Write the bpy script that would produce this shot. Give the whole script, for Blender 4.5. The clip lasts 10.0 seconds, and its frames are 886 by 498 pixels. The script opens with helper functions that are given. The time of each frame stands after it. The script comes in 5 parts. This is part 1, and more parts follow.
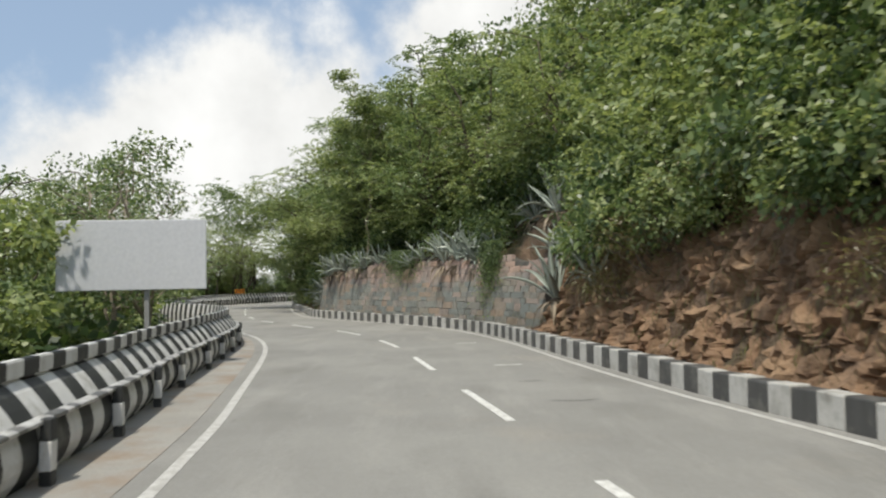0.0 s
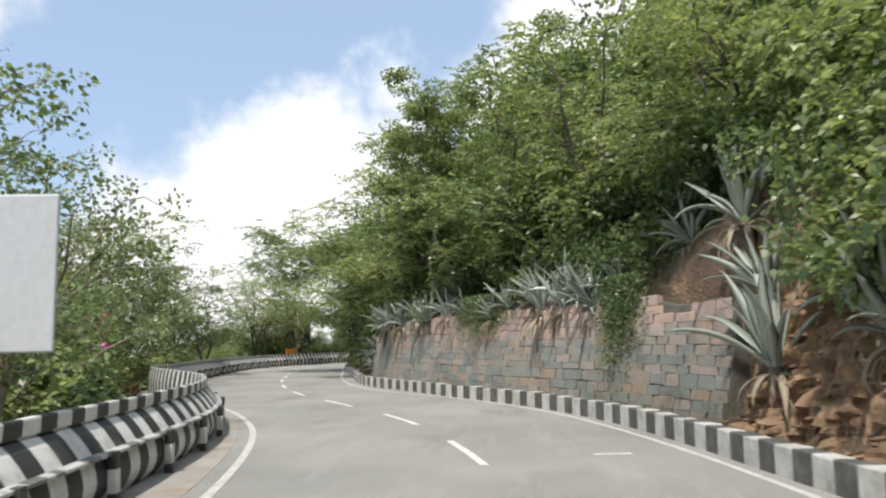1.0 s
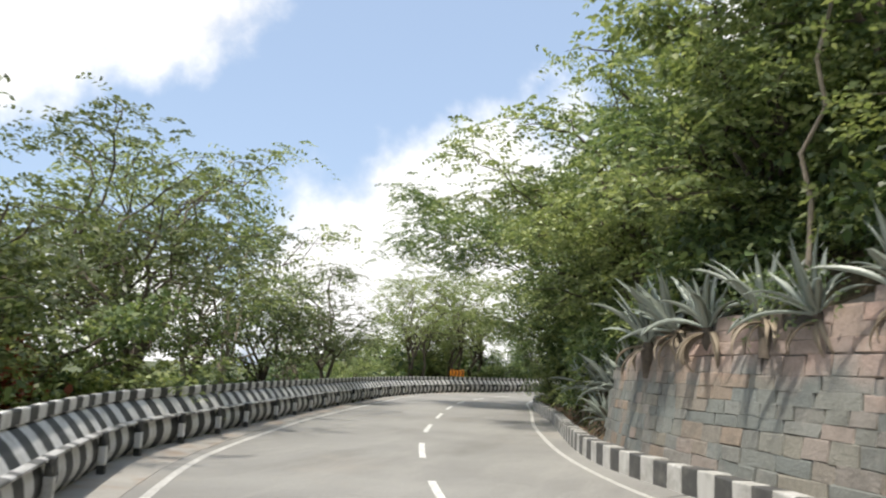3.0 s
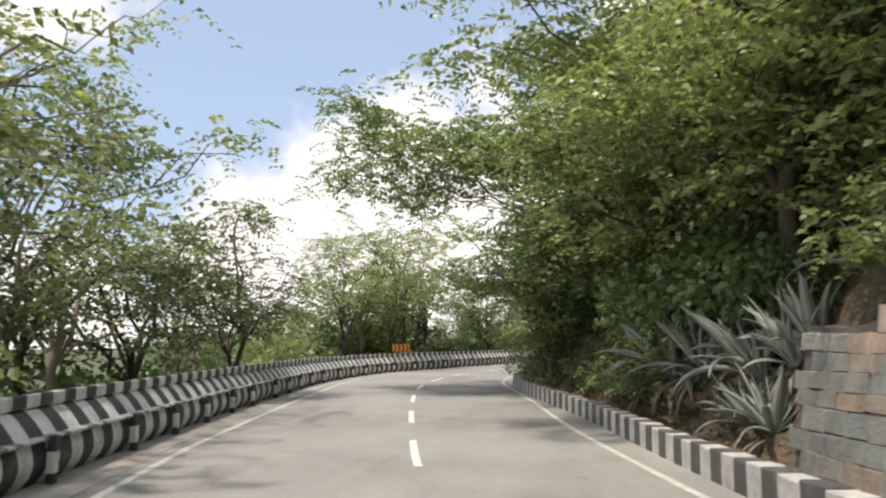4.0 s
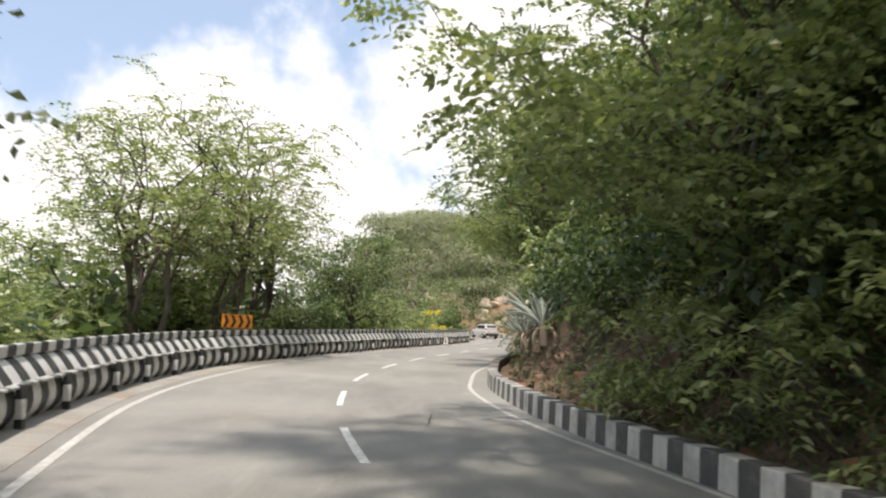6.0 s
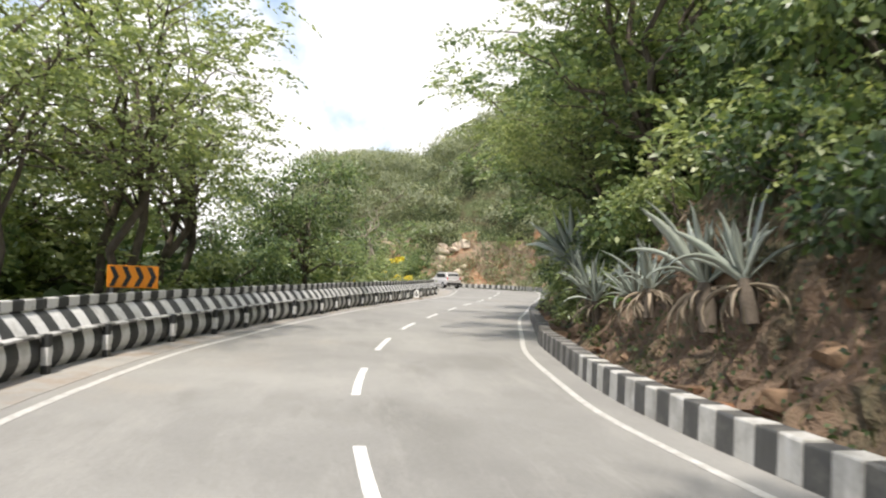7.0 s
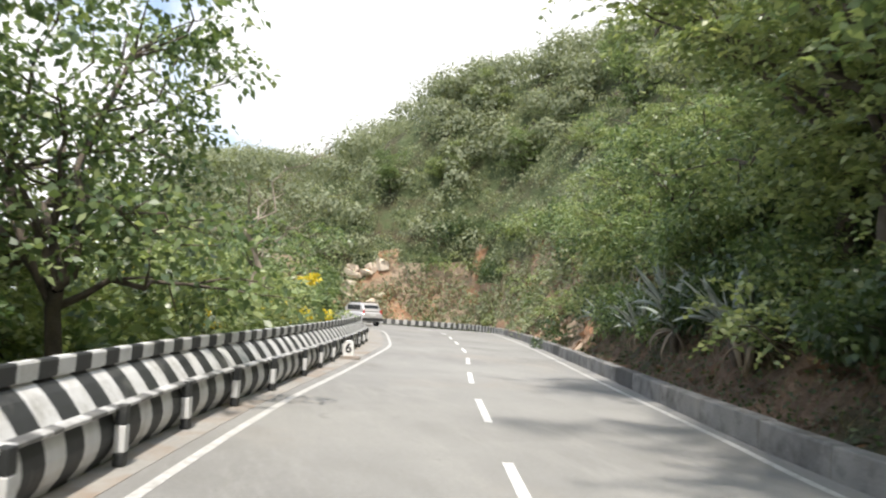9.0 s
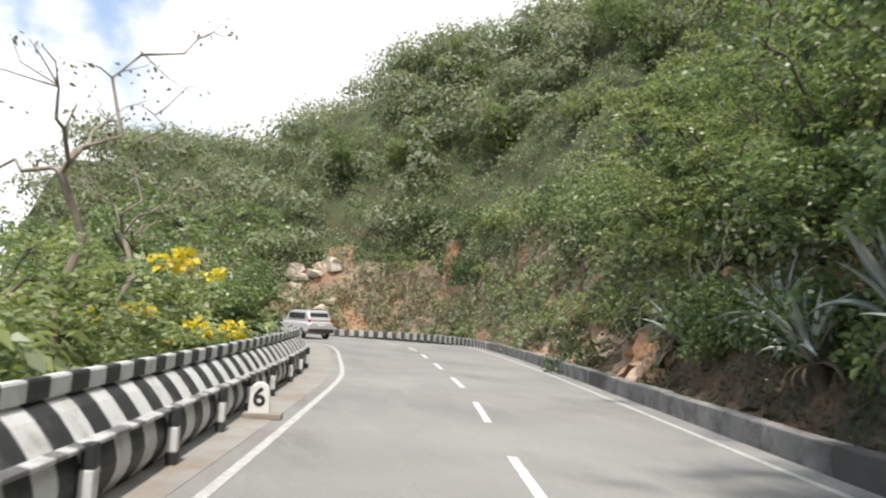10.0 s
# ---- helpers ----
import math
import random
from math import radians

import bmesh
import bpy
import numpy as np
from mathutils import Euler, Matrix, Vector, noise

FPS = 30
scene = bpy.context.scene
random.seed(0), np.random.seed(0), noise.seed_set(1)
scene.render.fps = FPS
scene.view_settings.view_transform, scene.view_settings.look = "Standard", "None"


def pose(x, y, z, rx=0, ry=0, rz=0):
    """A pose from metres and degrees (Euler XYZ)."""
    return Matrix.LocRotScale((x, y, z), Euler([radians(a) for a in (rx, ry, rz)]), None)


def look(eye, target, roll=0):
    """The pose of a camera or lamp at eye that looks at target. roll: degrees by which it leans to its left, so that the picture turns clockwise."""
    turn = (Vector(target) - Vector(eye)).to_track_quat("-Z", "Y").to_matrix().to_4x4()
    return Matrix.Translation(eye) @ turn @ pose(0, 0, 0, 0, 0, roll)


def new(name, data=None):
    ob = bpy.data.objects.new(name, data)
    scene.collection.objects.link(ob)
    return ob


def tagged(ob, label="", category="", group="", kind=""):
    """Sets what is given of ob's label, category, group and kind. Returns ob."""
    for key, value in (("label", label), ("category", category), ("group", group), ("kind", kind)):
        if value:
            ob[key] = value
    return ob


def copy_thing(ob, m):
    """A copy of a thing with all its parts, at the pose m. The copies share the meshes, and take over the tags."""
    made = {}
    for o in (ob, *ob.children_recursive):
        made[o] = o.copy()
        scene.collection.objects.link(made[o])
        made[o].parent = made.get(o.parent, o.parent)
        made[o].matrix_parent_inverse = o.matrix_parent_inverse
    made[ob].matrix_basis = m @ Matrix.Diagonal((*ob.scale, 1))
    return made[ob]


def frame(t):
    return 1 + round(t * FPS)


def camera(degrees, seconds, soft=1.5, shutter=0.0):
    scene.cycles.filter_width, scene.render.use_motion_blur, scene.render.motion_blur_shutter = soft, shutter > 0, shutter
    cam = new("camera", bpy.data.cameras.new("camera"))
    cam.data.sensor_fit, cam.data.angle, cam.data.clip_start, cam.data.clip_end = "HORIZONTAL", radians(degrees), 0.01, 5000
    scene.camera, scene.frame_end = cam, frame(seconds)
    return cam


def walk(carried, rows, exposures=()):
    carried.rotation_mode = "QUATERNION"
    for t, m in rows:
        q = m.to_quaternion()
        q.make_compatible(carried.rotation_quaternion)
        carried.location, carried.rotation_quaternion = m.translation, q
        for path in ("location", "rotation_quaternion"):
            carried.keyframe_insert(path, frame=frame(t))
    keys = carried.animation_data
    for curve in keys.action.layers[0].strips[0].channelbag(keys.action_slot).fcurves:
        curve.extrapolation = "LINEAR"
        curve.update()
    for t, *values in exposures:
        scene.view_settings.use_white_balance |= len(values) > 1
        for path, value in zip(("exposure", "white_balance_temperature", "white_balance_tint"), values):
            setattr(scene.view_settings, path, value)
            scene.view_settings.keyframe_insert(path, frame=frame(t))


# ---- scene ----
import functools

cam = camera(60.3, 10.0, soft=2.2, shutter=0.15)
ROWS = [
    (0.0, 0.00, 0.00, 1.75, 0.00, 2.65, 1.11),
    (0.5, -0.39, 5.12, 1.74, 2.57, 5.01, 1.22),
    (0.7, -0.58, 7.17, 1.75, 3.44, 5.88, 1.33),
    (1.0, -0.89, 10.20, 1.75, 5.01, 7.15, 1.14),
    (1.5, -1.59, 15.08, 1.74, 9.81, 7.94, 1.98),
    (2.0, -2.67, 19.84, 1.75, 14.33, 8.91, 0.60),
    (2.5, -4.06, 24.45, 1.75, 17.56, 9.35, -2.10),
    (2.7, -4.70, 26.28, 1.75, 18.30, 9.17, -2.72),
    (3.8, -9.21, 36.45, 1.76, 13.17, 7.28, -0.02),
    (4.0, -10.02, 38.29, 1.77, 11.98, 6.97, 0.23),
    (4.5, -11.93, 42.81, 1.76, 9.73, 7.02, -0.70),
    (5.0, -13.76, 47.45, 1.77, 7.26, 7.11, -1.85),
    (5.5, -15.38, 52.24, 1.74, 2.03, 6.60, -2.62),
    (5.7, -15.93, 54.23, 1.74, -0.19, 6.36, -2.73),
    (6.8, -17.98, 65.74, 1.75, -6.81, 2.04, -2.04),
    (7.0, -18.24, 67.94, 1.76, -7.66, 1.68, -2.00),
    (7.5, -18.72, 73.58, 1.73, -9.84, 1.24, -2.41),
    (8.0, -18.82, 79.31, 1.74, -11.60, 1.31, -3.24),
    (8.5, -18.38, 85.10, 1.75, -14.62, 3.13, -3.48),
    (9.0, -17.53, 90.84, 1.76, -16.41, 4.29, -3.11),
    (9.5, -16.40, 96.39, 1.75, -18.10, 4.85, -2.91),
    (10.0, -15.07, 101.77, 1.74, -19.85, 4.98, -2.71),
]
walk(cam, [(t, pose(x, y, z, 90 + pitch, roll, yaw)) for t, x, y, z, yaw, pitch, roll in ROWS],
     exposures=[(0.0, -0.05, 6600, 8), (0.5, 0.22, 6550, 9), (1.0, 0.32, 6500, 10), (2.5, 0.4, 6500, 10), (4.0, 0.4, 6850, 14), (5.5, 0.42, 6850, 14),
                (7.0, 0.62, 6650, 13), (8.5, 0.72, 6550, 13), (9.3, 0.64, 6450, 12), (10.0, 0.46, 6450, 12)])

# ---- sky and sun ----
SUN_AZ, SUN_EL = radians(198.0), radians(64.0)       # azimuth from +y towards +x


def heading(az, el):
    """Unit direction; az in degrees to the left of +y, el in degrees up."""
    a, e = radians(az), radians(el)
    return (-math.sin(a) * math.cos(e), math.cos(a) * math.cos(e), math.sin(e))


def build_world():
    world = bpy.data.worlds.new("sky")
    scene.world = world
    world.use_nodes = True
    nt = world.node_tree
    nt.nodes.clear()
    n, link = nt.nodes.new, nt.links.new
    out, bg = n("ShaderNodeOutputWorld"), n("ShaderNodeBackground")
    sky = n("ShaderNodeTexSky")
    sky.sky_type, sky.sun_disc = "NISHITA", False
    sky.sun_elevation, sky.sun_rotation = SUN_EL, SUN_AZ
    sky.air_density, sky.dust_density, sky.ozone_density = 1.0, 1.6, 1.0
    co = n("ShaderNodeTexCoord")
    wob = n("ShaderNodeTexNoise")
    wob.inputs["Scale"].default_value, wob.inputs["Detail"].default_value, wob.inputs["Roughness"].default_value = 6.0, 10.0, 0.56
    link(co.outputs["Generated"], wob.inputs["Vector"])
    small = n("ShaderNodeMath")
    small.operation, small.inputs[1].default_value = "MULTIPLY_ADD", 0.3
    small.inputs[2].default_value = -0.15
    link(wob.outputs["Fac"], small.inputs[0])
    # cumulus banks: direction, angular radius, softness
    banks = [((17, 8), 7.5), ((24, 5), 7.5), ((10, 7), 7.5), ((14.5, 13), 4.6), ((21, 11), 4.0), ((8, 13), 4.0), ((39, 27), 6.5), ((50, 24), 7.0),
             ((-26, 18), 25.0), ((-60, 30), 30.0), ((120, 35), 26.0), ((190, 45), 24.0), ((2, 3), 8.0), ((40, 1), 6.0), ((-2, 16.5), 5.5), ((-9, 14), 8.0)]
    last = None
    for (az, el), rad in banks:
        dot = n("ShaderNodeVectorMath")
        dot.operation, dot.inputs[1].default_value = "DOT_PRODUCT", heading(az, el)
        link(co.outputs["Generated"], dot.inputs[0])
        arc = n("ShaderNodeMath")
        arc.operation = "ARCCOSINE"
        link(dot.outputs["Value"], arc.inputs[0])
        fall = n("ShaderNodeMath")
        fall.operation, fall.inputs[0].default_value = "SUBTRACT", radians(rad)
        link(arc.outputs[0], fall.inputs[1])
        if last is None:
            last = fall
        else:
            big = n("ShaderNodeMath")
            big.operation = "MAXIMUM"
            link(last.outputs[0], big.inputs[0])
            link(fall.outputs[0], big.inputs[1])
            last = big
    add = n("ShaderNodeMath")
    add.operation = "ADD"
    link(last.outputs[0], add.inputs[0])
    link(small.outputs[0], add.inputs[1])
    edge = n("ShaderNodeMapRange")
    edge.interpolation_type = "SMOOTHSTEP"
    edge.inputs["From Min"].default_value, edge.inputs["From Max"].default_value = -0.05, 0.03
    link(add.outputs[0], edge.inputs["Value"])
    shade = n("ShaderNodeMapRange")
    shade.inputs["From Min"].default_value, shade.inputs["From Max"].default_value = 0.3, 0.75
    shade.inputs["To Min"].default_value, shade.inputs["To Max"].default_value = 7.4, 10.2
    link(wob.outputs["Fac"], shade.inputs["Value"])
    white = n("ShaderNodeCombineColor")
    for k in range(3):
        link(shade.outputs[0], white.inputs[k])
    veil = n("ShaderNodeMix")
    veil.data_type = "RGBA"
    veil.inputs["Factor"].default_value = 0.42
    link(sky.outputs["Color"], veil.inputs[6])
    veil.inputs[7].default_value = (5.6, 7.3, 9.8, 1)
    mix = n("ShaderNodeMix")
    mix.data_type = "RGBA"
    link(edge.outputs[0], mix.inputs["Factor"])
    link(veil.outputs[2], mix.inputs[6])
    link(white.outputs[0], mix.inputs[7])
    link(mix.outputs[2], bg.inputs["Color"])
    bg.inputs["Strength"].default_value = 0.108
    link(bg.outputs[0], out.inputs["Surface"])


build_world()
sun = new("sun", bpy.data.lights.new("sun", "SUN"))
sun.data.energy, sun.data.angle, sun.data.color = 3.9, radians(3.0), (1.0, 0.95, 0.86)
sun.matrix_world = look((math.sin(SUN_AZ) * math.cos(SUN_EL) * 80, math.cos(SUN_AZ) * math.cos(SUN_EL) * 80, math.sin(SUN_EL) * 80), (0, 0, 0))


# ---- materials ----
def shader(name):
    m = bpy.data.materials.new(name)
    m.use_nodes = True
    nt = m.node_tree
    return m, nt, nt.nodes["Principled BSDF"]


def ramp(nt, fac, stops):
    r = nt.nodes.new("ShaderNodeValToRGB")
    while len(r.color_ramp.elements) < len(stops):
        r.color_ramp.elements.new(0.5)
    for e, (p, c) in zip(r.color_ramp.elements, stops):
        e.position, e.color = p, (*c, 1)
    nt.links.new(fac, r.inputs[0])
    return r.outputs[0]


def noise_of(nt, scale, detail=4.0, rough=0.55, vector=None, stretch=None):
    t = nt.nodes.new("ShaderNodeTexNoise")
    t.inputs["Scale"].default_value, t.inputs["Detail"].default_value, t.inputs["Roughness"].default_value = scale, detail, rough
    if vector is None:
        vector = nt.nodes.new("ShaderNodeNewGeometry").outputs["Position"]
    if stretch:
        mp = nt.nodes.new("ShaderNodeMapping")
        mp.inputs["Scale"].default_value = stretch
        nt.links.new(vector, mp.inputs["Vector"])
        vector = mp.outputs[0]
    nt.links.new(vector, t.inputs["Vector"])
    return t.outputs["Fac"]


def blend(nt, fac, a, b, mode="MIX"):
    m = nt.nodes.new("ShaderNodeMix")
    m.data_type, m.blend_type = "RGBA", mode
    for s, v in ((m.inputs["Factor"], fac), (m.inputs[6], a), (m.inputs[7], b)):
        if isinstance(v, (int, float)):
            s.default_value = v
        elif isinstance(v, tuple):
            s.default_value = (*v, 1)
        else:
            nt.links.new(v, s)
    return m.outputs[2]


def bump(nt, bsdf, height, strength=0.4, distance=0.02):
    b = nt.nodes.new("ShaderNodeBump")
    b.inputs["Strength"].default_value, b.inputs["Distance"].default_value = strength, distance
    nt.links.new(height, b.inputs["Height"])
    nt.links.new(b.outputs[0], bsdf.inputs["Normal"])


def spread(nt, value, lo, hi):
    m = nt.nodes.new("ShaderNodeMapRange")
    m.inputs["From Min"].default_value, m.inputs["From Max"].default_value = lo, hi
    nt.links.new(value, m.inputs["Value"])
    return m.outputs[0]


def rough_surface(name, stops, scale, fine=40.0, roughness=0.9, relief=0.5, distance=0.03, dirt=None, dirt_scale=0.6, per_object=0.0):
    """Rough ground, stone or concrete: colour from a coarse noise, a fine grain, dirt in patches."""
    m, nt, b = shader(name)
    col = ramp(nt, noise_of(nt, scale, 6.0), stops)
    grain = noise_of(nt, fine, 4.0)
    col = blend(nt, 0.55, col, ramp(nt, grain, [(0.25, (0.35, 0.35, 0.35)), (0.75, (0.65, 0.65, 0.65))]), "OVERLAY")
    if dirt:
        col = blend(nt, spread(nt, noise_of(nt, dirt_scale, 5.0, 0.65), 0.48, 0.68), col, dirt)
    if per_object:
        rnd = nt.nodes.new("ShaderNodeObjectInfo").outputs["Random"]
        col = blend(nt, per_object, col, ramp(nt, rnd, [(0.0, (0.25, 0.25, 0.25)), (0.5, (0.5, 0.5, 0.5)), (1.0, (0.72, 0.7, 0.68))]), "OVERLAY")
    nt.links.new(col, b.inputs["Base Color"])
    b.inputs["Roughness"].default_value = roughness
    bump(nt, b, grain, relief, distance)
    return m


def leaf_material(name, stops, gloss=0.38, through_=0.47):
    """Leaves: each one's colour from its own island, light passing through the blade."""
    m, nt, b = shader(name)
    geo = nt.nodes.new("ShaderNodeNewGeometry")
    col = ramp(nt, geo.outputs["Random Per Island"], stops)
    patch = noise_of(nt, 0.35, 3.0)
    col = blend(nt, 0.6, col, ramp(nt, patch, [(0.3, (0.34, 0.36, 0.34)), (0.7, (0.66, 0.64, 0.6))]), "OVERLAY")
    nt.links.new(col, b.inputs["Base Color"])
    b.inputs["Roughness"].default_value = gloss
    b.inputs["Specular IOR Level"].default_value = 0.65
    tr = nt.nodes.new("ShaderNodeBsdfTranslucent")
    warm = blend(nt, 1.0, col, (1.0, 1.0, 0.6), "MULTIPLY")
    nt.links.new(warm, tr.inputs["Color"])
    mx = nt.nodes.new("ShaderNodeMixShader")
    mx.inputs[0].default_value = through_
    nt.links.new(b.outputs[0], mx.inputs[1])
    nt.links.new(tr.outputs[0], mx.inputs[2])
    nt.links.new(mx.outputs[0], nt.nodes["Material Output"].inputs["Surface"])
    return m


def paint(name, colour, worn, amount=0.5, roughness=0.6, scale=2.5):
    """Paint on concrete or steel, worn and stained in patches."""
    m, nt, b = shader(name)
    rub = spread(nt, noise_of(nt, scale, 8.0, 0.7), 0.62 - 0.2 * amount, 0.72)
    col = blend(nt, rub, colour, worn)
    streak = noise_of(nt, 3.0, 4.0, 0.6, stretch=(3.0, 3.0, 0.4))
    col = blend(nt, 0.5, col, ramp(nt, streak, [(0.3, (0.38, 0.37, 0.35)), (0.7, (0.58, 0.58, 0.58))]), "OVERLAY")
    nt.links.new(col, b.inputs["Base Color"])
    b.inputs["Roughness"].default_value = roughness
    bump(nt, b, noise_of(nt, 60.0), 0.25, 0.004)
    return m


def plain(name, colour, roughness=0.5, metal=0.0):
    m, nt, b = shader(name)
    col = blend(nt, 0.35, colour, ramp(nt, noise_of(nt, 12.0, 5.0), [(0.3, (0.4, 0.4, 0.4)), (0.7, (0.6, 0.6, 0.6))]), "OVERLAY")
    nt.links.new(col, b.inputs["Base Color"])
    b.inputs["Roughness"].default_value, b.inputs["Metallic"].default_value = roughness, metal
    return m


def asphalt_material():
    m, nt, b = shader("worn_asphalt")
    col = ramp(nt, noise_of(nt, 0.22, 5.0, 0.6), [(0.3, (0.2, 0.194, 0.18)), (0.7, (0.285, 0.278, 0.256))])
    patch = spread(nt, noise_of(nt, 0.5, 3.0, 0.5, stretch=(1.0, 0.45, 1.0)), 0.54, 0.7)
    col = blend(nt, patch, col, (0.19, 0.184, 0.168))
    scuff = spread(nt, noise_of(nt, 0.9, 7.0, 0.72, stretch=(1.6, 0.3, 1.0)), 0.5, 0.8)
    col = blend(nt, scuff, col, (0.31, 0.3, 0.275))
    dust = spread(nt, noise_of(nt, 0.16, 6.0, 0.7), 0.55, 0.75)
    col = blend(nt, dust, col, (0.29, 0.262, 0.225))
    oil = spread(nt, noise_of(nt, 1.3, 6.0, 0.7), 0.64, 0.76)
    col = blend(nt, oil, col, (0.12, 0.115, 0.105))
    grain = noise_of(nt, 90.0, 3.0, 0.7)
    col = blend(nt, 0.5, col, ramp(nt, grain, [(0.25, (0.3, 0.3, 0.3)), (0.75, (0.68, 0.68, 0.68))]), "OVERLAY")
    chips = noise_of(nt, 16.0, 6.0, 0.75)
    col = blend(nt, 0.4, col, ramp(nt, chips, [(0.3, (0.36, 0.36, 0.36)), (0.7, (0.64, 0.64, 0.64))]), "OVERLAY")
    nt.links.new(col, b.inputs["Base Color"])
    b.inputs["Roughness"].default_value = 0.82
    bump(nt, b, grain, 0.35, 0.008)
    return m


ASPHALT = asphalt_material()
LINE = paint("road_marking_paint", (0.74, 0.74, 0.71), (0.33, 0.32, 0.3), 1.1, 0.6, 7.0)
EDGE_LINE = paint("faded_edge_paint", (0.56, 0.555, 0.53), (0.3, 0.285, 0.26), 1.25, 0.65, 6.0)
PALE_STALK = leaf_material("pale_stalks", [(0.0, (0.28, 0.24, 0.18)), (1.0, (0.5, 0.44, 0.34))], 0.8, 0.2)
TAN_ROCK = rough_surface("tan_cut_rock", [(0.25, (0.24, 0.16, 0.1)), (0.5, (0.36, 0.27, 0.19)), (0.75, (0.5, 0.4, 0.3))], 0.5, 5.0, 0.9, 0.9, 0.1, (0.4, 0.2, 0.1), 0.35, 0.5)
CONCRETE = rough_surface("shoulder_concrete", [(0.3, (0.25, 0.24, 0.22)), (0.7, (0.33, 0.315, 0.285))], 0.8, 45.0, 0.92, 0.4, 0.01, (0.26, 0.2, 0.15), 0.9)
WHITE = paint("white_barrier_paint", (0.62, 0.62, 0.61), (0.36, 0.35, 0.32), 0.6)
BLACK = paint("black_barrier_paint", (0.028, 0.03, 0.03), (0.11, 0.11, 0.1), 0.4)
KERB_WHITE = paint("white_kerb_paint", (0.5, 0.495, 0.47), (0.24, 0.23, 0.205), 0.9)
KERB_BLACK = paint("black_kerb_paint", (0.07, 0.07, 0.068), (0.16, 0.155, 0.14), 0.6)
KERB_OLD = rough_surface("dirty_kerb_concrete", [(0.3, (0.17, 0.165, 0.155)), (0.7, (0.27, 0.26, 0.24))], 1.2, 40.0, 0.9, 0.4, 0.01, (0.09, 0.085, 0.075), 1.5)
KERB_OLD_DARK = rough_surface("sooty_kerb_concrete", [(0.3, (0.06, 0.058, 0.054)), (0.7, (0.115, 0.11, 0.1))], 1.2, 40.0, 0.9, 0.4, 0.01, (0.07, 0.066, 0.058), 1.5)
STEEL = paint("rail_paint", (0.52, 0.52, 0.51), (0.2, 0.19, 0.18), 0.8, 0.5, 5.0)
RAIL_DARK = paint("worn_dark_rail_paint", (0.1, 0.1, 0.098), (0.28, 0.27, 0.25), 0.8, 0.5, 5.0)
SOIL = rough_surface("bank_soil", [(0.25, (0.095, 0.067, 0.048)), (0.5, (0.16, 0.108, 0.072)), (0.75, (0.24, 0.158, 0.102))], 0.9, 14.0, 0.95, 1.0, 0.12, (0.05, 0.055, 0.025), 0.5)
UNDER = rough_surface("hill_undergrowth", [(0.3, (0.055, 0.075, 0.03)), (0.6, (0.095, 0.12, 0.048)), (0.8, (0.14, 0.14, 0.066))], 0.8, 9.0, 0.95, 1.0, 0.2, (0.06, 0.045, 0.025), 0.4)
ROCK = rough_surface("ochre_rock", [(0.25, (0.08, 0.056, 0.04)), (0.45, (0.16, 0.104, 0.066)), (0.62, (0.23, 0.152, 0.092)), (0.8, (0.3, 0.215, 0.14))], 1.4, 11.0, 0.88, 0.9, 0.05, (0.2, 0.12, 0.07), 0.8, 0.7)
DARK_ROCK = rough_surface("brown_rock", [(0.2, (0.07, 0.05, 0.035)), (0.5, (0.15, 0.1, 0.06)), (0.8, (0.24, 0.16, 0.09))], 1.3, 11.0, 0.9, 0.9, 0.05, (0.2, 0.085, 0.035), 0.8, 0.7)
PALE_ROCK = rough_surface("pale_cut_rock", [(0.25, (0.46, 0.37, 0.29)), (0.7, (0.66, 0.56, 0.46))], 0.35, 4.0, 0.9, 0.8, 0.1, (0.4, 0.3, 0.22), 0.3, 0.3)
BARK = rough_surface("grey_bark", [(0.3, (0.06, 0.048, 0.036)), (0.7, (0.14, 0.115, 0.09))], 3.0, 22.0, 0.95, 0.8, 0.02)
PALE_BARK = rough_surface("pale_bark", [(0.3, (0.2, 0.165, 0.125)), (0.7, (0.34, 0.29, 0.23))], 3.0, 22.0, 0.92, 0.6, 0.015)
LEAF = leaf_material("green_leaves", [(0.0, (0.08, 0.128, 0.062)), (0.45, (0.158, 0.226, 0.105)), (0.8, (0.252, 0.322, 0.148)), (1.0, (0.365, 0.42, 0.21))])
LEAF_LIGHT = leaf_material("yellow_green_leaves", [(0.0, (0.14, 0.188, 0.085)), (0.5, (0.265, 0.33, 0.148)), (1.0, (0.44, 0.485, 0.24))])
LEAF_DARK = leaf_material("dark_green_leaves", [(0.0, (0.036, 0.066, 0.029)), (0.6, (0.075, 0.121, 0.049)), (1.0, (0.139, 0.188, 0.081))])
LEAF_GREY = leaf_material("grey_green_leaves", [(0.0, (0.078, 0.106, 0.050)), (0.6, (0.147, 0.182, 0.092)), (1.0, (0.231, 0.259, 0.141))])
LEAF_DRY = leaf_material("dry_leaves", [(0.0, (0.11, 0.08, 0.045)), (0.5, (0.2, 0.16, 0.09)), (1.0, (0.16, 0.19, 0.06))])
# distant leaves: aerial haze is put into the colour, paler and greyer
LEAF_HAZED = leaf_material("far_leaves", [(0.0, (0.19, 0.222, 0.15)), (0.5, (0.26, 0.29, 0.19)), (1.0, (0.355, 0.38, 0.255))], 0.65)
AGAVE = leaf_material("agave_blade", [(0.0, (0.18, 0.215, 0.195)), (1.0, (0.4, 0.445, 0.4))], 0.42, 0.08)
AGAVE_GREEN = leaf_material("green_agave_blade", [(0.0, (0.1, 0.17, 0.05)), (1.0, (0.22, 0.32, 0.09))], 0.45, 0.15)
